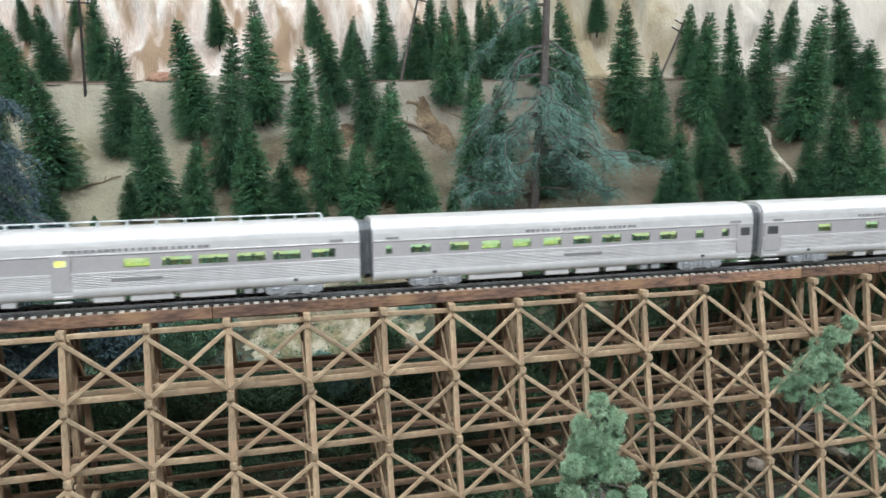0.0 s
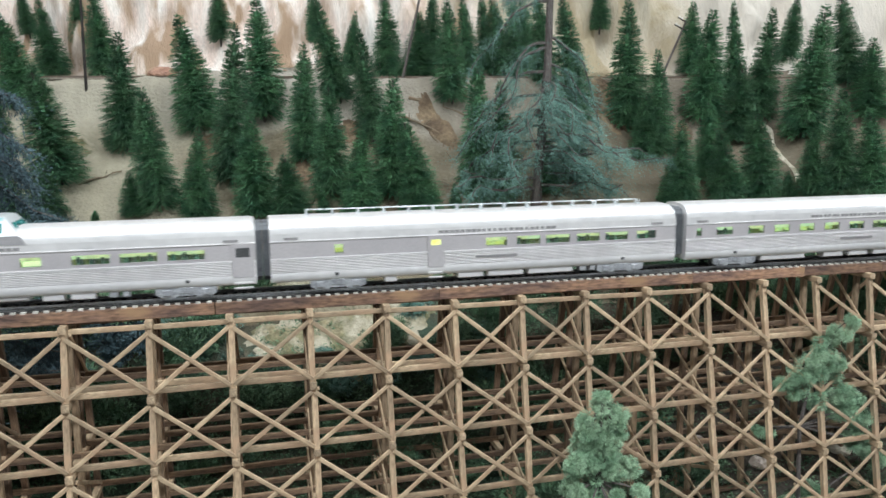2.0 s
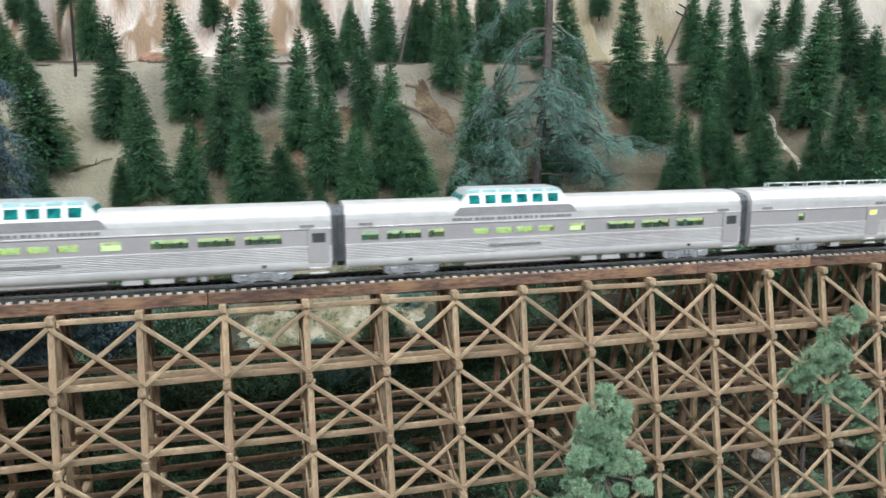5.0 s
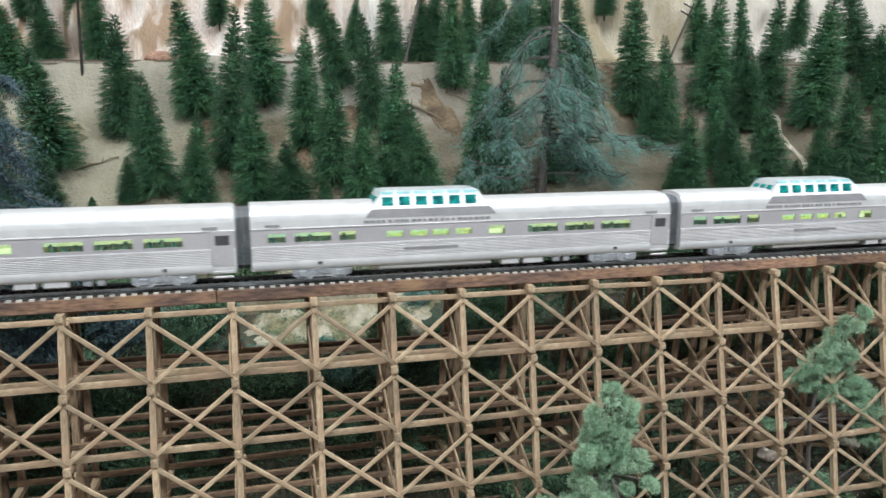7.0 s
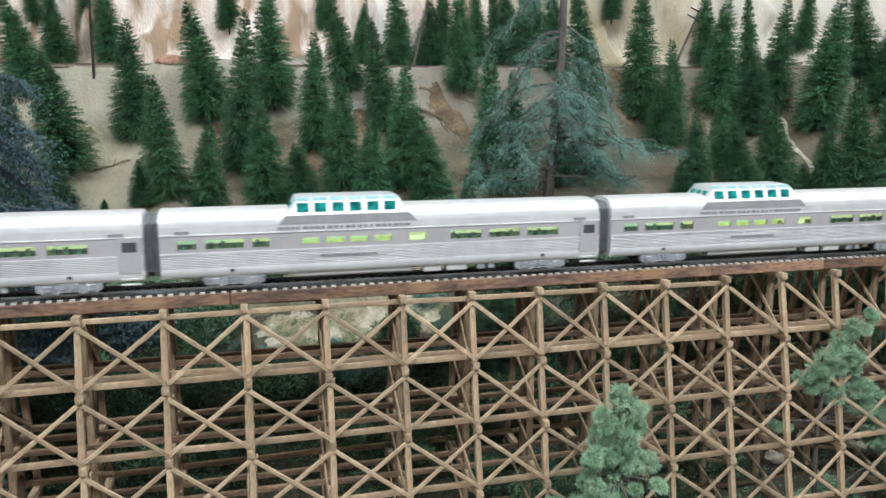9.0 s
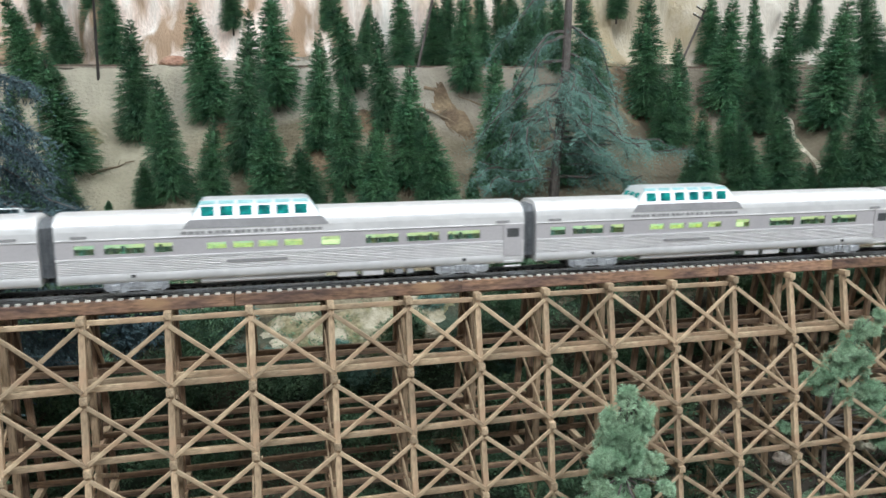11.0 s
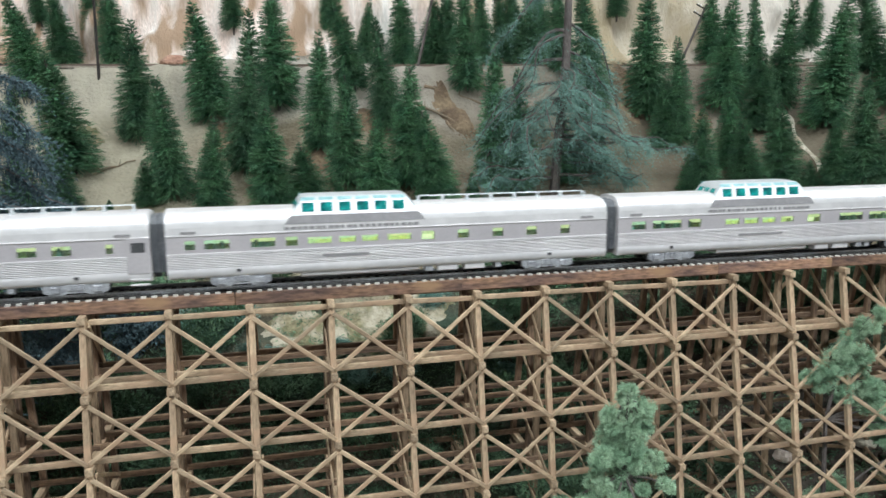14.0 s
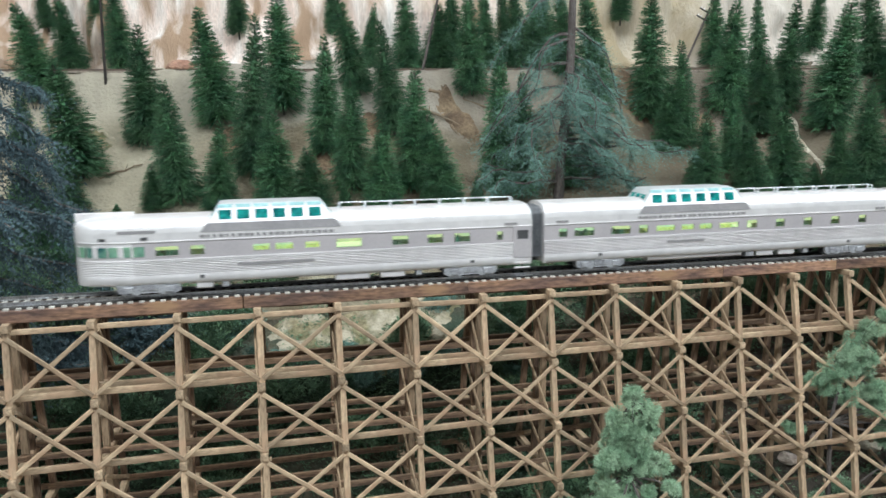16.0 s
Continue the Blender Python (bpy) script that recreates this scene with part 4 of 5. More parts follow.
bare_patch("clay_gully", 0.130, 0.338, 0.034, 0.011, CLAY, "dark red-brown eroded gully in the slope", 3, -0.95)
for cx, cy, rx, ry, mat, seed in ((0.032, 0.343, 0.022, 0.016, CLAY, 14), (-0.120, 0.362, 0.025, 0.018, CLAY, 15), (0.398, 0.288, 0.030, 0.020, CLAY, 16), (0.226, 0.330, 0.016, 0.008, CLAY, 17), (-0.262, 0.378, 0.018, 0.012, STRAW, 18)):
    bare_patch("soil_patch", cx, cy, rx, ry, mat, "bare soil showing between the firs", seed, 0.2, 0.6)
bare_patch("straw_clearing", -0.050, 0.144, 0.050, 0.018, STRAW, "straw-coloured clearing behind the trestle", 11, -0.1, 0.6)
bare_patch("straw_clearing_low", 0.012, 0.128, 0.055, 0.024, STRAW, "straw-coloured clearing behind the trestle", 12, -0.15, 0.6)


# the train: lengths in mm along the car, front side at negative y
HALF = 148.0
FLUTES = [(17.25, 14.0)] + [(y, 14.0 + 1.075 * k + d) for k in range(8) for y, d in ((17.12, 0.08), (17.66, 0.26), (17.78, 0.54), (17.66, 0.82), (17.12, 1.00))] + [(17.25, 22.6)]
SKIRT = [(15.8, 7.6), (16.6, 8.2), (17.2, 9.6), (17.55, 11.5), (17.5, 13.6), (17.25, 14.0)]
ROOFLINE = [(17.2 * math.cos(a) ** 0.62, 40.0 + 10.0 * math.sin(a) ** 0.9) for a in (radians(90 * k / 12) for k in range(13))]


def wall_strip(bm, pts, x0, x1, side, inner=15.6):
    """An open (y, z) outline as the skin of a wall, closed behind."""
    ring = [(side * y, z) for y, z in pts] + [(side * inner, pts[-1][1]), (side * inner, pts[0][1])]
    prism(bm, ring if side < 0 else list(reversed(ring)), x0, x1)


def pane_box(parent, x0, x1, y0, y1, z0, z1, mat=None, name="window_pane", label=""):
    bm = bmesh.new()
    box(bm, x0, x1, y0, y1, z0, z1)
    ob = part(name, bm, mat or PANE, parent, label)
    if mat is None:
        ob.visible_shadow = False
    return ob


def truck(parent, x):
    bolster = bmesh.new()
    box(bolster, x - 4, x + 4, -13.8, 13.8, 3.4, 8.6, 0.4)
    ob = part("truck", bolster, UNDER, parent, "two-axle truck under the car")
    for side in (-1, 1):
        bm = bmesh.new()
        y = side * 15.2
        ring = [(x - 19, 9.0), (x - 18.5, 3.6), (x - 15, 1.8), (x - 7, 1.6), (x - 5, 2.6), (x + 5, 2.6), (x + 7, 1.6), (x + 15, 1.8), (x + 18.5, 3.6), (x + 19, 9.0), (x + 11, 9.6), (x - 11, 9.6)]
        loft(bm, [[(px, y - 0.9, pz) for px, pz in ring], [(px, y + 0.9, pz) for px, pz in ring]])
        for q in (-12, 12):
            box(bm, x + q - 2.4, x + q + 2.4, min(y, y + side * 2.0), max(y, y + side * 2.0), 2.8, 7.0, 0.5)
        for q in (-3.5, 0.0, 3.5):
            box(bm, x + q - 1.2, x + q + 1.2, min(y, y + side * 1.7), max(y, y + side * 1.7), 4.2, 8.0, 0.3)
        part("side_frame", bm, TRUCK, ob, "silver truck side frame")
    for q in (-12.5, 12.5):
        for side in (-1, 1):
            bm = bmesh.new()
            tube_along(bm, [((x + q) / 1000, side * 0.0072, 0.0055), ((x + q) / 1000, side * 0.0098, 0.0055)], [0.0055, 0.0053], 18)
            part("wheel", bm, UNDER, ob, "dark wheel")


def dome(parent, x0, x1):
    """Raised glazed roof: silver frame, raked ends, tinted panes."""
    def ring(a, b, w, z, r=2.2):
        pts = []
        for cx, cy, s in ((b - r, w - r, 0), (a + r, w - r, 90), (a + r, -w + r, 180), (b - r, -w + r, 270)):
            for k in range(4):
                t = radians(s + 30 * k)
                pts.append((cx + r * math.cos(t), cy + r * math.sin(t), z))
        return pts
    bm = bmesh.new()
    loft(bm, [ring(x0 - 5, x1 + 4, 17.35, 40.0), ring(x0 - 2.8, x1 + 2.8, 16.4, 44.4), ring(x0 - 2.0, x1 + 2.0, 16.1, 44.9), ring(x0 + 4.0, x1 - 4.0, 14.0, 53.6), ring(x0 + 6, x1 - 6, 11.2, 56.2), ring(x0 + 8.5, x1 - 8.5, 7.5, 57.0)])
    data = mesh_of("dome_frame", bm, DOMEMETAL)
    frame_ob = part("dome_frame", smoothed(data, 35), ROOF, parent, "bright silver dome frame")
    for side in (-1, 1):
        bm = bmesh.new()
        lo, hi = (x0 - 5.5, x1 + 5.5), (x0 - 1.5, x1 + 1.5)
        outer = [(lo[0], side * 17.6, 40.0), (lo[1], side * 17.6, 40.0), (hi[1], side * 16.65, 45.3), (hi[0], side * 16.65, 45.3)]
        inner = [(x, side * 15.0, z) for x, y, z in outer]
        loft(bm, [outer, inner][::-side])
        part("dome_skirt", bm, DULL, parent)
    n = 6
    step = (x1 - x0 - 9.9) / n
    for side in (-1, 1):
        for k in range(n):
            a = x0 + 5.7 + step * k
            b = a + 7.8
            bm = bmesh.new()
            loft(bm, [[(a, side * 15.76, 47.2), (b, side * 15.76, 47.2), (b, side * 14.32, 53.0), (a, side * 14.32, 53.0)],
                      [(a, side * 15.06, 47.2), (b, side * 15.06, 47.2), (b, side * 13.62, 53.0), (a, side * 13.62, 53.0)]][::side * -1])
            part("dome_pane", bm, TEAL, frame_ob, "teal tinted dome pane")
            bm = bmesh.new()
            loft(bm, [[(a - 0.6, side * 13.55, 54.4), (b + 0.6, side * 13.55, 54.4), (b + 0.6, side * 11.85, 56.2), (a - 0.6, side * 11.85, 56.2)],
                      [(a - 0.6, side * 12.9, 53.9), (b + 0.6, side * 12.9, 53.9), (b + 0.6, side * 11.2, 55.9), (a - 0.6, side * 11.2, 55.9)]][::side * -1])
            part("skylight_pane", bm, PALETEAL, frame_ob, "pale teal tinted skylight pane")
    for end, sx in ((x0 + 0.7, -1), (x1 - 0.7, 1)):
        for y in (-7.6, 0.0, 7.6):
            bm = bmesh.new()
            q0, q1 = end + sx * 2.2, end - sx * 2.3
            loft(bm, [[(q0, y - 2.9, 46.2), (q0, y + 2.9, 46.2), (q1, y + 2.7, 52.8), (q1, y - 2.7, 52.8)],
                      [(q0 - sx * 0.8, y - 2.9, 46.0), (q0 - sx * 0.8, y + 2.9, 46.0), (q1 - sx * 0.8, y + 2.7, 52.6), (q1 - sx * 0.8, y - 2.7, 52.6)]][::sx])
            part("dome_pane", bm, TEAL, frame_ob, "teal tinted dome pane")


def bars(parent, x0, x1, z, count, high, name):
    """Unreadable lettering as plain bars."""
    step = (x1 - x0) / count
    for side in (-1, 1):
        bm = bmesh.new()
        y = side * 17.2
        box(bm, x0, x1, min(y, y + side * 0.15), max(y, y + side * 0.15), z - 0.3, z + high + 0.3)
        board = part("letter_strip", bm, STEEL, parent)
        bm = bmesh.new()
        for k in range(count):
            a = x0 + step * k
            box(bm, a, a + step * random.choice((0.55, 0.75, 0.85)), min(y, y + side * 0.4), max(y, y + side * 0.4), z, z + high)
        tagged(part(name, bm, PLATE, board, "dark grey bars of unreadable lettering"), kind="stuff")


def passenger_car(name, label, windows, low=(), lit=(), bright=(), doors=(), dome_at=None, rail=None, letters=None, plate=None, lit_doors=False, boxes=(), belly=None, round_end=False):
    top = thing(name, label, "train car", "cars of the silver train")
    left = -112.0 if round_end else -HALF
    for side in (-1, 1):
        bm = bmesh.new()
        wall_strip(bm, SKIRT, left, HALF, side)
        part("skirt", smoothed(mesh_of("skirt", bm, STEEL), 50), STEEL, top)
        bm = bmesh.new()
        wall_strip(bm, FLUTES, left, HALF, side)
        part("fluted_side", smoothed(mesh_of("fluted_side", bm, FLUTE), 60), FLUTE, top, "fluted silver side panel")
        bm = bmesh.new()
        wall_strip(bm, [(17.3, 22.6), (17.9, 22.8), (17.9, 23.6), (17.3, 23.8)], left, HALF, side)
        wall_strip(bm, [(17.2, 34.5), (17.7, 34.7), (17.7, 35.2), (17.2, 35.4)], left, HALF, side)
        part("belt_rail", bm, STEEL, top)
        bm = bmesh.new()
        wall_strip(bm, [(17.2, 35.4), (17.2, 40.0)], left, HALF, side)
        part("letter_board", bm, STEEL, top)
        # window band with real openings
        bm = bmesh.new()
        spans = sorted([(a, b, 26.8, 30.9) if k in low else (a, b, 25.9, 31.8) for k, (a, b) in enumerate(windows)])
        edge = left
        for a, b, z0, z1 in spans:
            wall_strip(bm, [(17.2, 23.8), (17.2, 34.5)], edge, a, side, 16.2)
            wall_strip(bm, [(17.2, 23.8), (17.2, z0)], a, b, side, 16.2)
            wall_strip(bm, [(17.2, z1), (17.2, 34.5)], a, b, side, 16.2)
            edge = b
        wall_strip(bm, [(17.2, 23.8), (17.2, 34.5)], edge, HALF, side, 16.2)
        bmesh.ops.remove_doubles(bm, verts=bm.verts, dist=1e-7)
        part("window_band", bm, BAND, top, "smooth grey window band")
        for a, b, z0, z1 in spans:
            y = side * 16.6
            pane_box(top, a, b, min(y, y + side * 0.25), max(y, y + side * 0.25), z0, z1)
            bm = bmesh.new()
            f = 0.55
            for q in ((a - f, a, z0 - f, z1 + f), (b, b + f, z0 - f, z1 + f), (a, b, z0 - f, z0), (a, b, z1, z1 + f)):
                box(bm, q[0], q[1], min(side * 16.9, side * 17.45), max(side * 16.9, side * 17.45), q[2], q[3])
            part("window_frame", bm, BAND, top)
        for x0, x1 in doors:
            bm = bmesh.new()
            y0, y1 = sorted((side * 17.0, side * 18.1))
            box(bm, x0, x1, y0, y1, 13.0, 28.4 if lit_doors else 26.0)
            box(bm, x0, x0 + 2.4, y0, y1, 26.0, 32.2)
            box(bm, x1 - 2.4, x1, y0, y1, 26.0, 32.2)
            box(bm, x0, x1, y0, y1, 32.2, 35.0)
            door = part("door", bm, BAND, top, "smooth grey vestibule door")
            pane_box(door, x0 + 2.4, x1 - 2.4, min(side * 17.3, side * 17.9), max(side * 17.3, side * 17.9), 28.4 if lit_doors else 26.0, 32.2, SOFTLIT if lit_doors else UNDER, "door_window", "lit door window" if lit_doors else "dark door window")
            for k in range(2):
                bm = bmesh.new()
                y0, y1 = sorted((side * 16.2, side * (17.6 + 0.5 * k)))
                box(bm, x0 + 1, x1 - 1, y0, y1, 8.6 - 3.4 * k, 9.8 - 3.4 * k, 0.3)
                part("step", bm, STEEL, door)
        # grab bracket plates at the ends
        for q in ([-139, 128] if not round_end else [128]):
            bm = bmesh.new()
            y0, y1 = sorted((side * 17.2, side * 17.7))
            box(bm, q, q + 9, y0, y1, 36.0, 37.6)
            part("marker_plate", bm, PLATE, top)
        for q in (-105.0, 105.0) if not round_end else (-72.0, 105.0):
            bm = bmesh.new()
            y0, y1 = sorted((side * 17.0, side * 17.9))
            box(bm, q - 1.3, q + 1.3, y0, y1, 11.0, 12.8)
            part("hose_port", bm, UNDER, top)
    # roof with shallow seams
    arc = [(-y, z) for y, z in ROOFLINE] + [(y, z) for y, z in reversed(ROOFLINE[:-1])]
    bm = bmesh.new()
    loft(bm, [[(x, y, z) for y, z in arc] + [(x, 14.5, 39.5), (x, -14.5, 39.5)] for x in [left + (HALF - 2.5 - left) * k / 12 for k in range(13)]])
    tip = [[(x, y * w, 40 + (z - 40) * h) for y, z in arc] + [(x, 14.5, 39.5), (x, -14.5, 39.5)] for x, w, h in ((HALF - 2.5, 1, 1), (HALF - 0.8, 0.985, 0.94), (HALF, 0.95, 0.82))]
    loft(bm, tip)
    if not round_end:
        loft(bm, [[(-px - 0.02, py, pz) for px, py, pz in r] for r in tip][::-1])
    part("roof", smoothed(mesh_of("roof", bm, ROOF), 45), ROOF, top, "bright silver rounded roof")
    for k in range(14):
        x = left + 14 + (HALF - 20 - left) * k / 13
        if not dome_at or not dome_at[0] - 4 < x < dome_at[1] + 4:
            bm = bmesh.new()
            prism(bm, [(y * 1.006, z + 0.12) for y, z in arc] + [(17.0, 39.9), (-17.0, 39.9)], x, x + 0.5)
            part("roof_seam", bm, ROOF, top)
    # ends, floor, underframe
    for x in ([-HALF + 0.3, HALF - 1.3] if not round_end else [HALF - 1.3]):
        bm = bmesh.new()
        box(bm, x, x + 1.0, -16.9, 16.9, 8.0, 40.0)
        part("end_wall", bm, STEEL, top)
    bm = bmesh.new()
    box(bm, left + 1, HALF - 1, -15.5, 15.5, 20.5, 21.5)
    box(bm, left + 1, HALF - 1, -15.5, 15.5, 9.0, 10.0)
    box(bm, left + 30, HALF - 30, -4, 4, 5.0, 9.0)
    part("underframe", bm, UNDER, top)
    for x in (-104, 104):
        truck(top, x)
    for a, b in boxes:
        bm = bmesh.new()
        for side in (-1, 1):
            y0, y1 = sorted((side * 9.0, side * 15.6))
            box(bm, a, b, y0, y1, 3.8, 8.6, 0.5)
        part("equipment_box", bm, STEEL if (b - a) > 7 else TRUCK, top, "silver underfloor equipment box")
    if belly:
        bm = bmesh.new()
        box(bm, belly[0], belly[1], -15.2, 15.2, 4.6, 8.4, 1.2)
        part("belly_skirt", bm, STEEL, top)
    # cabin: lamp strip, wall, seats
    bm = bmesh.new()
    box(bm, left + 4, HALF - 6, -0.6, 0.6, 21.5, 34.4)
    part("cabin_wall", bm, CABIN, top, "lit yellow-green cabin wall")
    bm = bmesh.new()
    for side in (-1, 1):
        box(bm, left + 8, HALF - 20, *sorted((side * 11.0, side * 12.6)), 28.8, 33.0)
    part("cabin_lamp", bm, LAMP, top, "glowing cabin lamp strip")
    for k, (a, b) in enumerate(windows):
        if k in bright:
            bm = bmesh.new()
            box(bm, a - 1, b + 1, -9.0, 9.0, 25.0, 32.6)
            part("bright_compartment", bm, BRIGHT, top, "brightly lit compartment")
        elif k in low or k in lit:
            bm = bmesh.new()
            box(bm, a - 1, b + 1, -8.0, 8.0, 25.0, 32.6)
            part("lit_compartment", bm, SOFTLIT, top, "yellow-lit compartment")
        elif b - a > 9:
            for q in range(int((b - a) // 7)):
                bm = bmesh.new()
                x = a + 2.0 + 7.0 * q
                for side in (-1, 1):
                    box(bm, x, x + 2.2, *sorted((side * 4.0, side * 14.0)), 21.5, 28.6 + 0.8 * ((k + q) % 3), 0.6)
                part("seat", bm, SEATS, top, "teal seat back")
    # bellows at the ends
    for sx in ([-1, 1] if not round_end else [1]):
        bm = bmesh.new()
        for k in range(3):
            w, e = 12.6 - 0.9 * (k % 2), sx * (HALF + 0.2 + 1.35 * k)
            ring = [(-w, 12.0), (w, 12.0), (w, 42.5), (w - 2.2, 45.8), (w - 6, 47.2), (-w + 6, 47.2), (-w + 2.2, 45.8), (-w, 42.5)]
            prism(bm, ring, min(e, e + sx * 1.3), max(e, e + sx * 1.3))
        part("diaphragm", bm, RUBBER, top, "dark grey pleated diaphragm")
        bm = bmesh.new()
        box(bm, *sorted((sx * (HALF - 6), sx * (HALF + 3.8))), -1.6, 1.6, 7.0, 9.6, 0.4)
        part("coupler", bm, UNDER, top)
    if rail:
        bm = bmesh.new()
        for y in (-2.0, 2.0):
            tube_along(bm, [(rail[0] / 1000, y / 1000, 0.0535), (rail[1] / 1000, y / 1000, 0.0535)], [0.0002, 0.0002], 5)
        n = max(4, round((rail[1] - rail[0]) / 18))
        for k in range(n + 1):
            x = rail[0] + (rail[1] - rail[0]) * k / n
            box(bm, x - 1.4, x + 1.4, -2.4, 2.4, 49.6, 50.8)
            box(bm, x - 0.5, x + 0.5, -2.3, -1.7, 50.8, 53.4)
            box(bm, x - 0.5, x + 0.5, 1.7, 2.3, 50.8, 53.4)
        part("roof_rail", bm, DOMEMETAL, top, "thin silver rail along the roof")
    if letters:
        bars(top, letters[0], letters[1], 36.4, 22, 1.9, "lettering")
    if plate:
        for side in (-1, 1):
            bm = bmesh.new()
            y0, y1 = sorted((side * 17.5, side * 18.3))
            box(bm, plate[0], plate[1], y0, y1, 18.1, 19.6)
            part("name_plate", bm, PLATE, top, "dark grey name plate without readable letters")
    if dome_at:
        dome(top, *dome_at)
    if round_end:
        rear_end(top, left, arc)
    return top


def rear_end(top, left, arc):
    """Rounded observation end with wrap-round windows."""
    steps = [(left, 1.0), (-118, 0.985), (-126, 0.93), (-133, 0.83), (-139, 0.68), (-143, 0.50), (-146, 0.30), (-147.4, 0.10)]
    outline = SKIRT + FLUTES[1:] + [(17.9, 22.8), (17.9, 23.6), (17.2, 23.8), (17.2, 34.5), (17.7, 34.7), (17.7, 35.2), (17.2, 35.4)]
    bm = bmesh.new()
    loft(bm, [[(x, -y * w, z) for y, z in outline] + [(x, y * w, z) for y, z in reversed(outline)] for x, w in steps][::-1])
    part("rounded_end", smoothed(mesh_of("rounded_end", bm, STEEL), 50), STEEL, top, "rounded fluted rear end")
    bm = bmesh.new()
    cover = [(17.2, 35.4)] + ROOFLINE
    loft(bm, [[(x, -y * w, z if z < 41 else 41 + (z - 41) * (0.35 + 0.65 * min(1, w * 1.1))) for y, z in cover] + [(x, y * w, z if z < 41 else 41 + (z - 41) * (0.35 + 0.65 * min(1, w * 1.1))) for y, z in reversed(cover[:-1])] for x, w in steps][::-1])
    part("rounded_roof", smoothed(mesh_of("rounded_roof", bm, ROOF), 50), ROOF, top)
    bm = bmesh.new()
    box(bm, -146.5, -112, -0.8, 0.8, 44.0, 52.2, 0.6)
    part("roof_fin", bm, ROOF, top)
    for k in range(len(steps) - 1):
        (xa, wa), (xb, wb) = steps[k], steps[k + 1]
        for side in (-1, 1):
            a0, b0 = (xa - 1.0 if k % 2 == 0 else xa), xb
            bm = bmesh.new()
            rings = []
            for grow in (0.45, -0.3):
                rings.append([(a0, side * (17.2 * wa + grow), 26.0), (b0, side * (17.2 * wb + grow), 26.0), (b0, side * (17.2 * wb + grow), 32.2), (a0, side * (17.2 * wa + grow), 32.2)])
            loft(bm, rings[::-side])
            part("rear_pane", bm, REARGLASS, top, "green-tinted wrap-round rear window")

    for side in (-1, 1):
        pane_box(top, -111.6, -105.2, *sorted((side * 17.0, side * 17.55)), 26.0, 32.2, REARGLASS, "rear_pane", "green-tinted wrap-round rear window")

    def half_width(x):
        return lerp_table(-x, [(-a, 17.2 * w) for a, w in steps])

    for side in (-1, 1):
        for a, b in ((-120.6, -117.2), (-135.6, -132.2), (-145.2, -144.0), (-113.0, -111.6)):
            bm = bmesh.new()
            rings = [[(x, side * (half_width(x) + grow), z) for x, z in ((a, 25.6), (b, 25.6), (b, 32.6), (a, 32.6))] for grow in (0.9, -0.3)]
            loft(bm, rings[::-side])
            part("rear_mullion", bm, STEEL, top, "silver post between the rear windows")
        for a, b, z0, z1, mat, name in ((-131.5, -127.5, 36.2, 37.8, UNDER, "marker_lamp"), (-107.0, -103.0, 36.2, 38.0, UNDER, "marker_lamp"), (-120.0, -98.0, 40.4, 42.2, DULL, "roof_recess")):
            bm = bmesh.new()
            rings = [[(x, side * (half_width(min(x, left)) + grow), z) for x, z in ((a, z0), (b, z0), (b, z1), (a, z1))] for grow in (0.5, -0.8)]
            loft(bm, rings[::-side])
            part(name, bm, mat, top)


DOME_COACH = dict(windows=[(-137.4, -126.3), (-120.7, -97.5), (-92.0, -81.6), (-61.1, -49.7), (-45.3, -33.3), (-29.8, -18.3), (-13.8, -2.5), (9.7, 21.3), (38.3, 60.1), (65.8, 87.8), (93.7, 116.3)],
                  low=(3, 4, 5, 6), bright=(7,), doors=[(133.0, 146.5)], dome_at=(-69.5, 9.0), letters=(-76, 10.8), plate=(-49.7, -12.4), boxes=[(20, 32), (36, 50), (58, 63), (66, 70)], belly=(-66, 12))
cars = {}
cars["A"] = passenger_car("sleeping_car", "bright silver fluted sleeping car with small windows", [(-96.9, -84.7), (-51.7, -39.6), (-8, 4), (36, 48), (80, 92), (118, 126)], doors=[(-146.5, -132.0)], letters=(-60, 20), plate=(-15, 15), boxes=[(-60, -48), (-40, -26), (-15, -4), (20, 34)])
cars["B"] = passenger_car("coach_car", "bright silver fluted coach with a row of lit yellow windows", [(-139.0, -134.7), (-121.8, -107.8), (-94.1, -80.2), (-70.7, -57.0), (-47.7, -34.1), (-24.6, -10.7), (-1.4, 12.8), (21.3, 36.3), (45.0, 59.8), (68.2, 82.4), (98.6, 105.4), (121.0, 127.4)],
                          lit=(3, 4, 5), doors=[(134.5, 147.5)], letters=(-38.3, 49.6), plate=(-8.9, 20.9), boxes=[(-80, -40), (-22, -4), (2, 20), (26, 42), (54, 60), (63, 70)])
cars["C"] = passenger_car("baggage_lounge_car", "silver fluted baggage and lounge car with a roof rail", [(-105.9, -100.3), (-0.5, 15.0), (22.3, 40.1), (44.5, 62.7), (68.2, 86.2), (90.9, 108.7), (116.1, 131.6)],
                          lit=(0, 1), doors=[(-42.5, -31.0)], lit_doors=True, rail=(-122.8, 124.6), letters=(-34.9, 52.1), plate=(-8.1, 22.3), boxes=[(-72, -64), (-20, -2), (2, 28), (32, 66), (72, 77), (80, 84)])
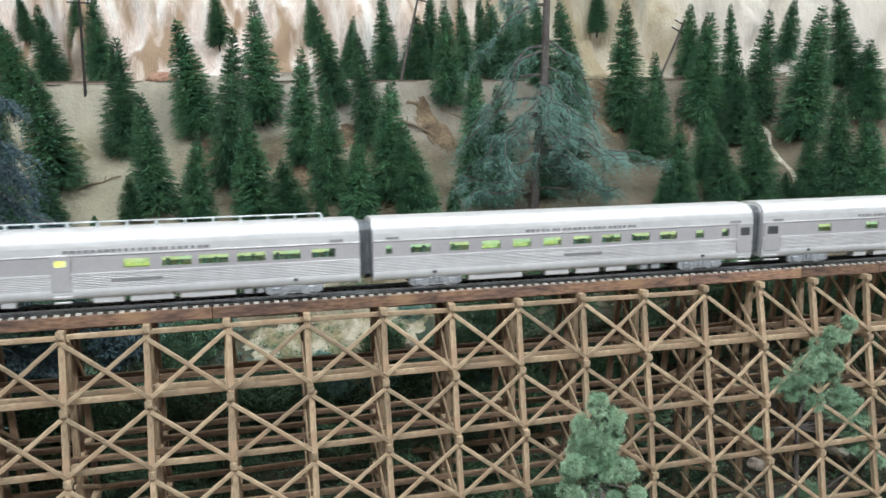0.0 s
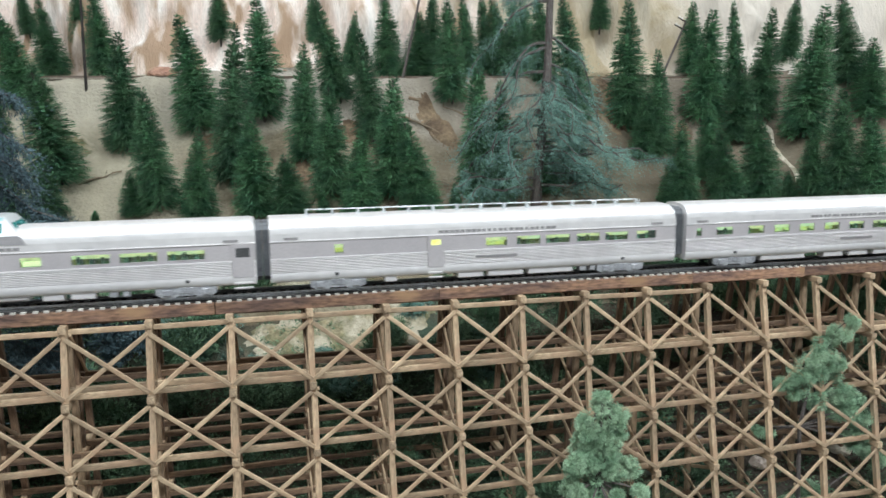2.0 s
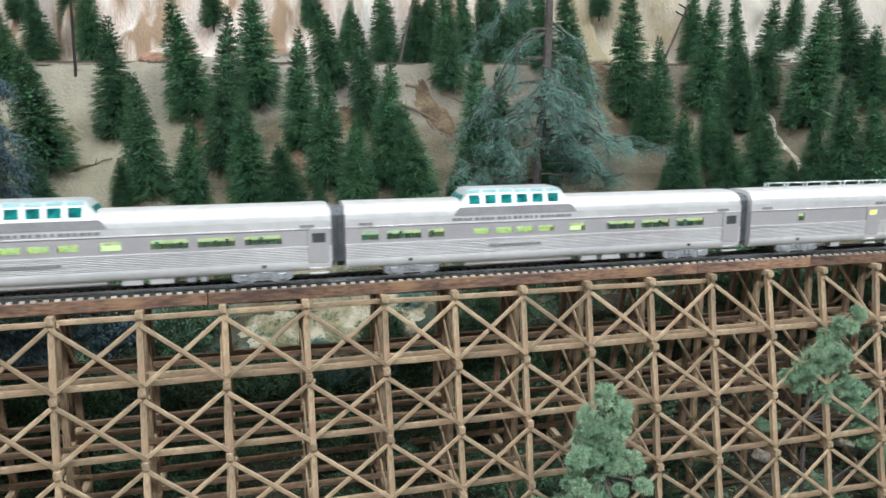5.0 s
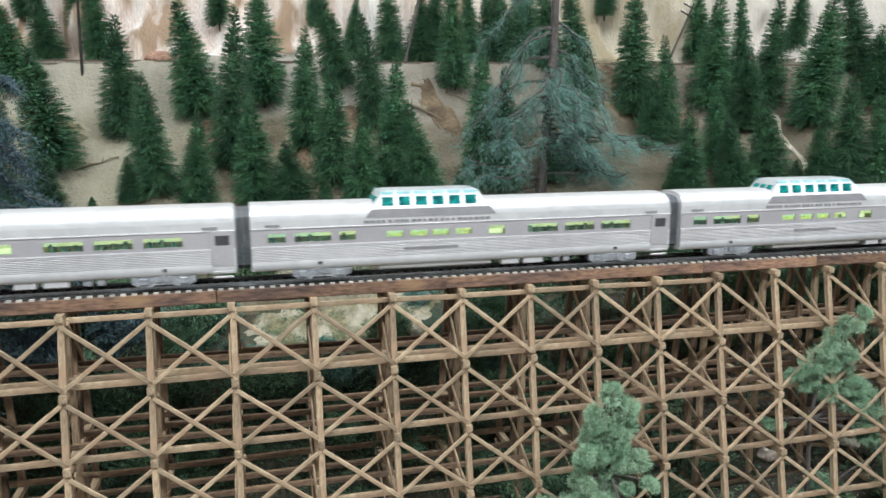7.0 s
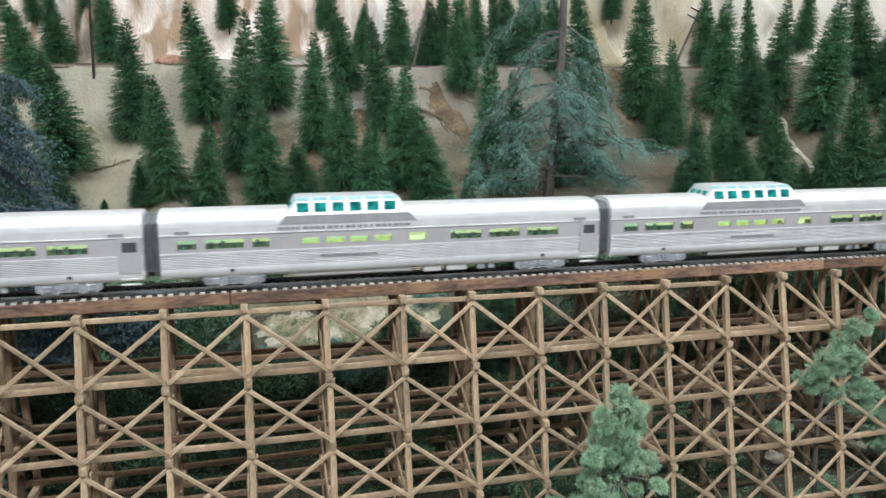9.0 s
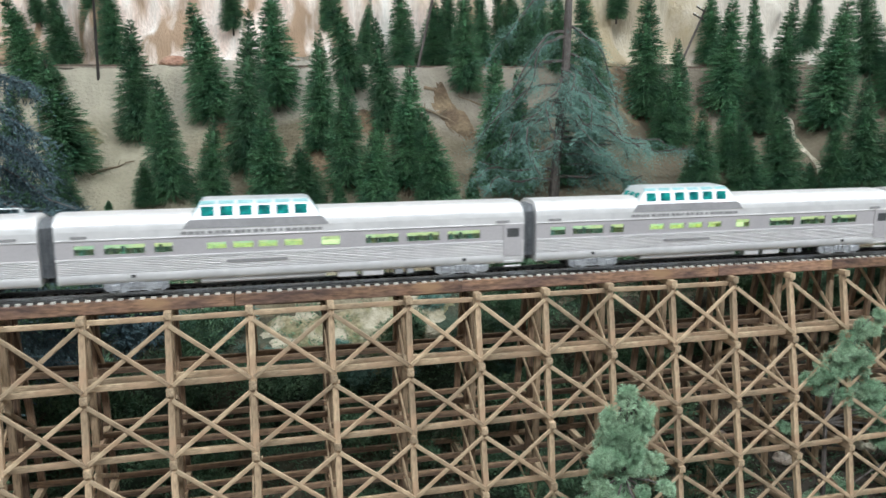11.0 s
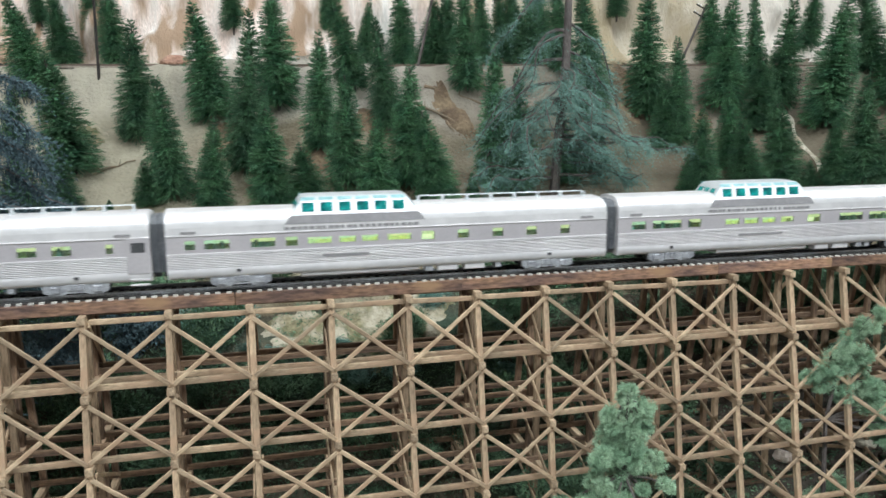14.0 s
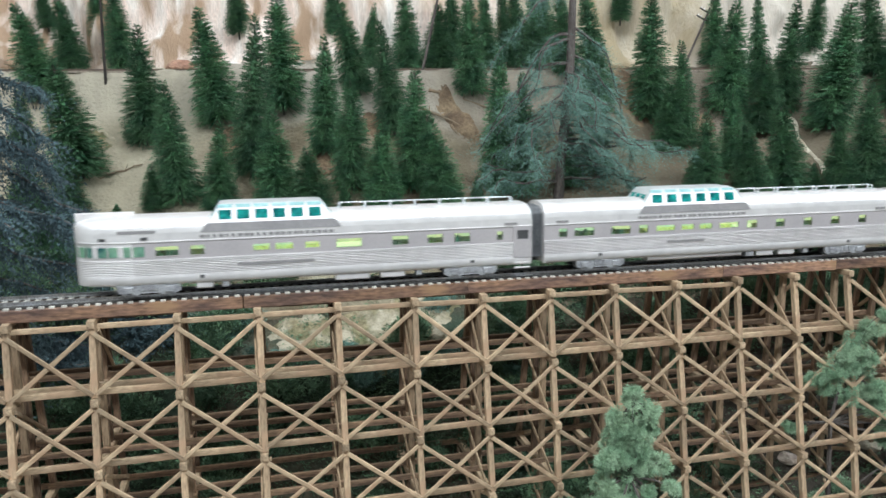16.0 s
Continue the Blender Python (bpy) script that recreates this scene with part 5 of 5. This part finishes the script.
cars["D"] = passenger_car("dome_coach_car", "silver fluted coach with a teal-glazed dome and lit windows", **DOME_COACH)
for letter in "EFG":
    cars[letter] = copy_thing(cars["D"], Matrix())
cars["H"] = passenger_car("dome_sleeper_car", "silver fluted dome sleeper with small windows and a roof rail", [(-136.8, -130.7), (-125.0, -110.1), (-96.9, -82.0), (-75.2, -68.0), (-61.2, -46.2), (-41.0, -30.5), (-26.2, -15.8), (-9.4, 6.4), (13.7, 22.4), (38.7, 46.3), (63.3, 70.6), (87.7, 95.1), (113.0, 119.7)],
                          low=(4, 5, 6, 7), bright=(8,), dome_at=(-70.0, 10.5), rail=(15, 136.7), letters=(-76, 12), plate=(-52, -22), boxes=[(16, 22), (25, 39), (44, 58), (66, 70)], belly=(-66, 12))
cars["I"] = passenger_car("observation_car", "silver fluted observation car with a dome and rounded rear end", [(-98.7, -85.4), (-78.1, -70.0), (-40.0, -29.9), (-26.0, -15.3), (-7.4, 1.6), (12.9, 29.2), (49.9, 60.6), (73.8, 84.3), (92.6, 103.3), (122.7, 126.7)],
                          low=(2, 3, 4), bright=(5,), doors=[(134.5, 147.5)], dome_at=(-66.0, 11.0), rail=(17, 138), letters=(-72, 12), plate=(-50, -2), boxes=[(-76, -66), (-60, -56), (12, 34), (42, 58), (66, 70)], round_end=True)

OFFSETS = dict(A=0.7625, B=0.4575, C=0.1525, D=-0.1525, E=-0.4575, F=-0.7625, G=-1.0675, H=-1.3725, I=-1.6775)


def motions():
    """The train rolls to the right along the straight trestle, gaining a little speed."""
    rows = [(0, -0.3134), (0.1, -0.3017), (1, -0.1961), (2, -0.0784), (3, 0.0398), (4, 0.1585), (5, 0.2778), (6, 0.3975), (7, 0.5178), (8, 0.6387), (9, 0.7599), (10, 0.8816), (11, 1.0037), (12, 1.1260), (13, 1.2484), (14, 1.3709), (15, 1.4933), (15.9, 1.6033), (16, 1.6155)]
    for letter, car in cars.items():
        walk(car, [(t, pose(s + OFFSETS[letter], 0, 0.0)) for t, s in rows])


motions()
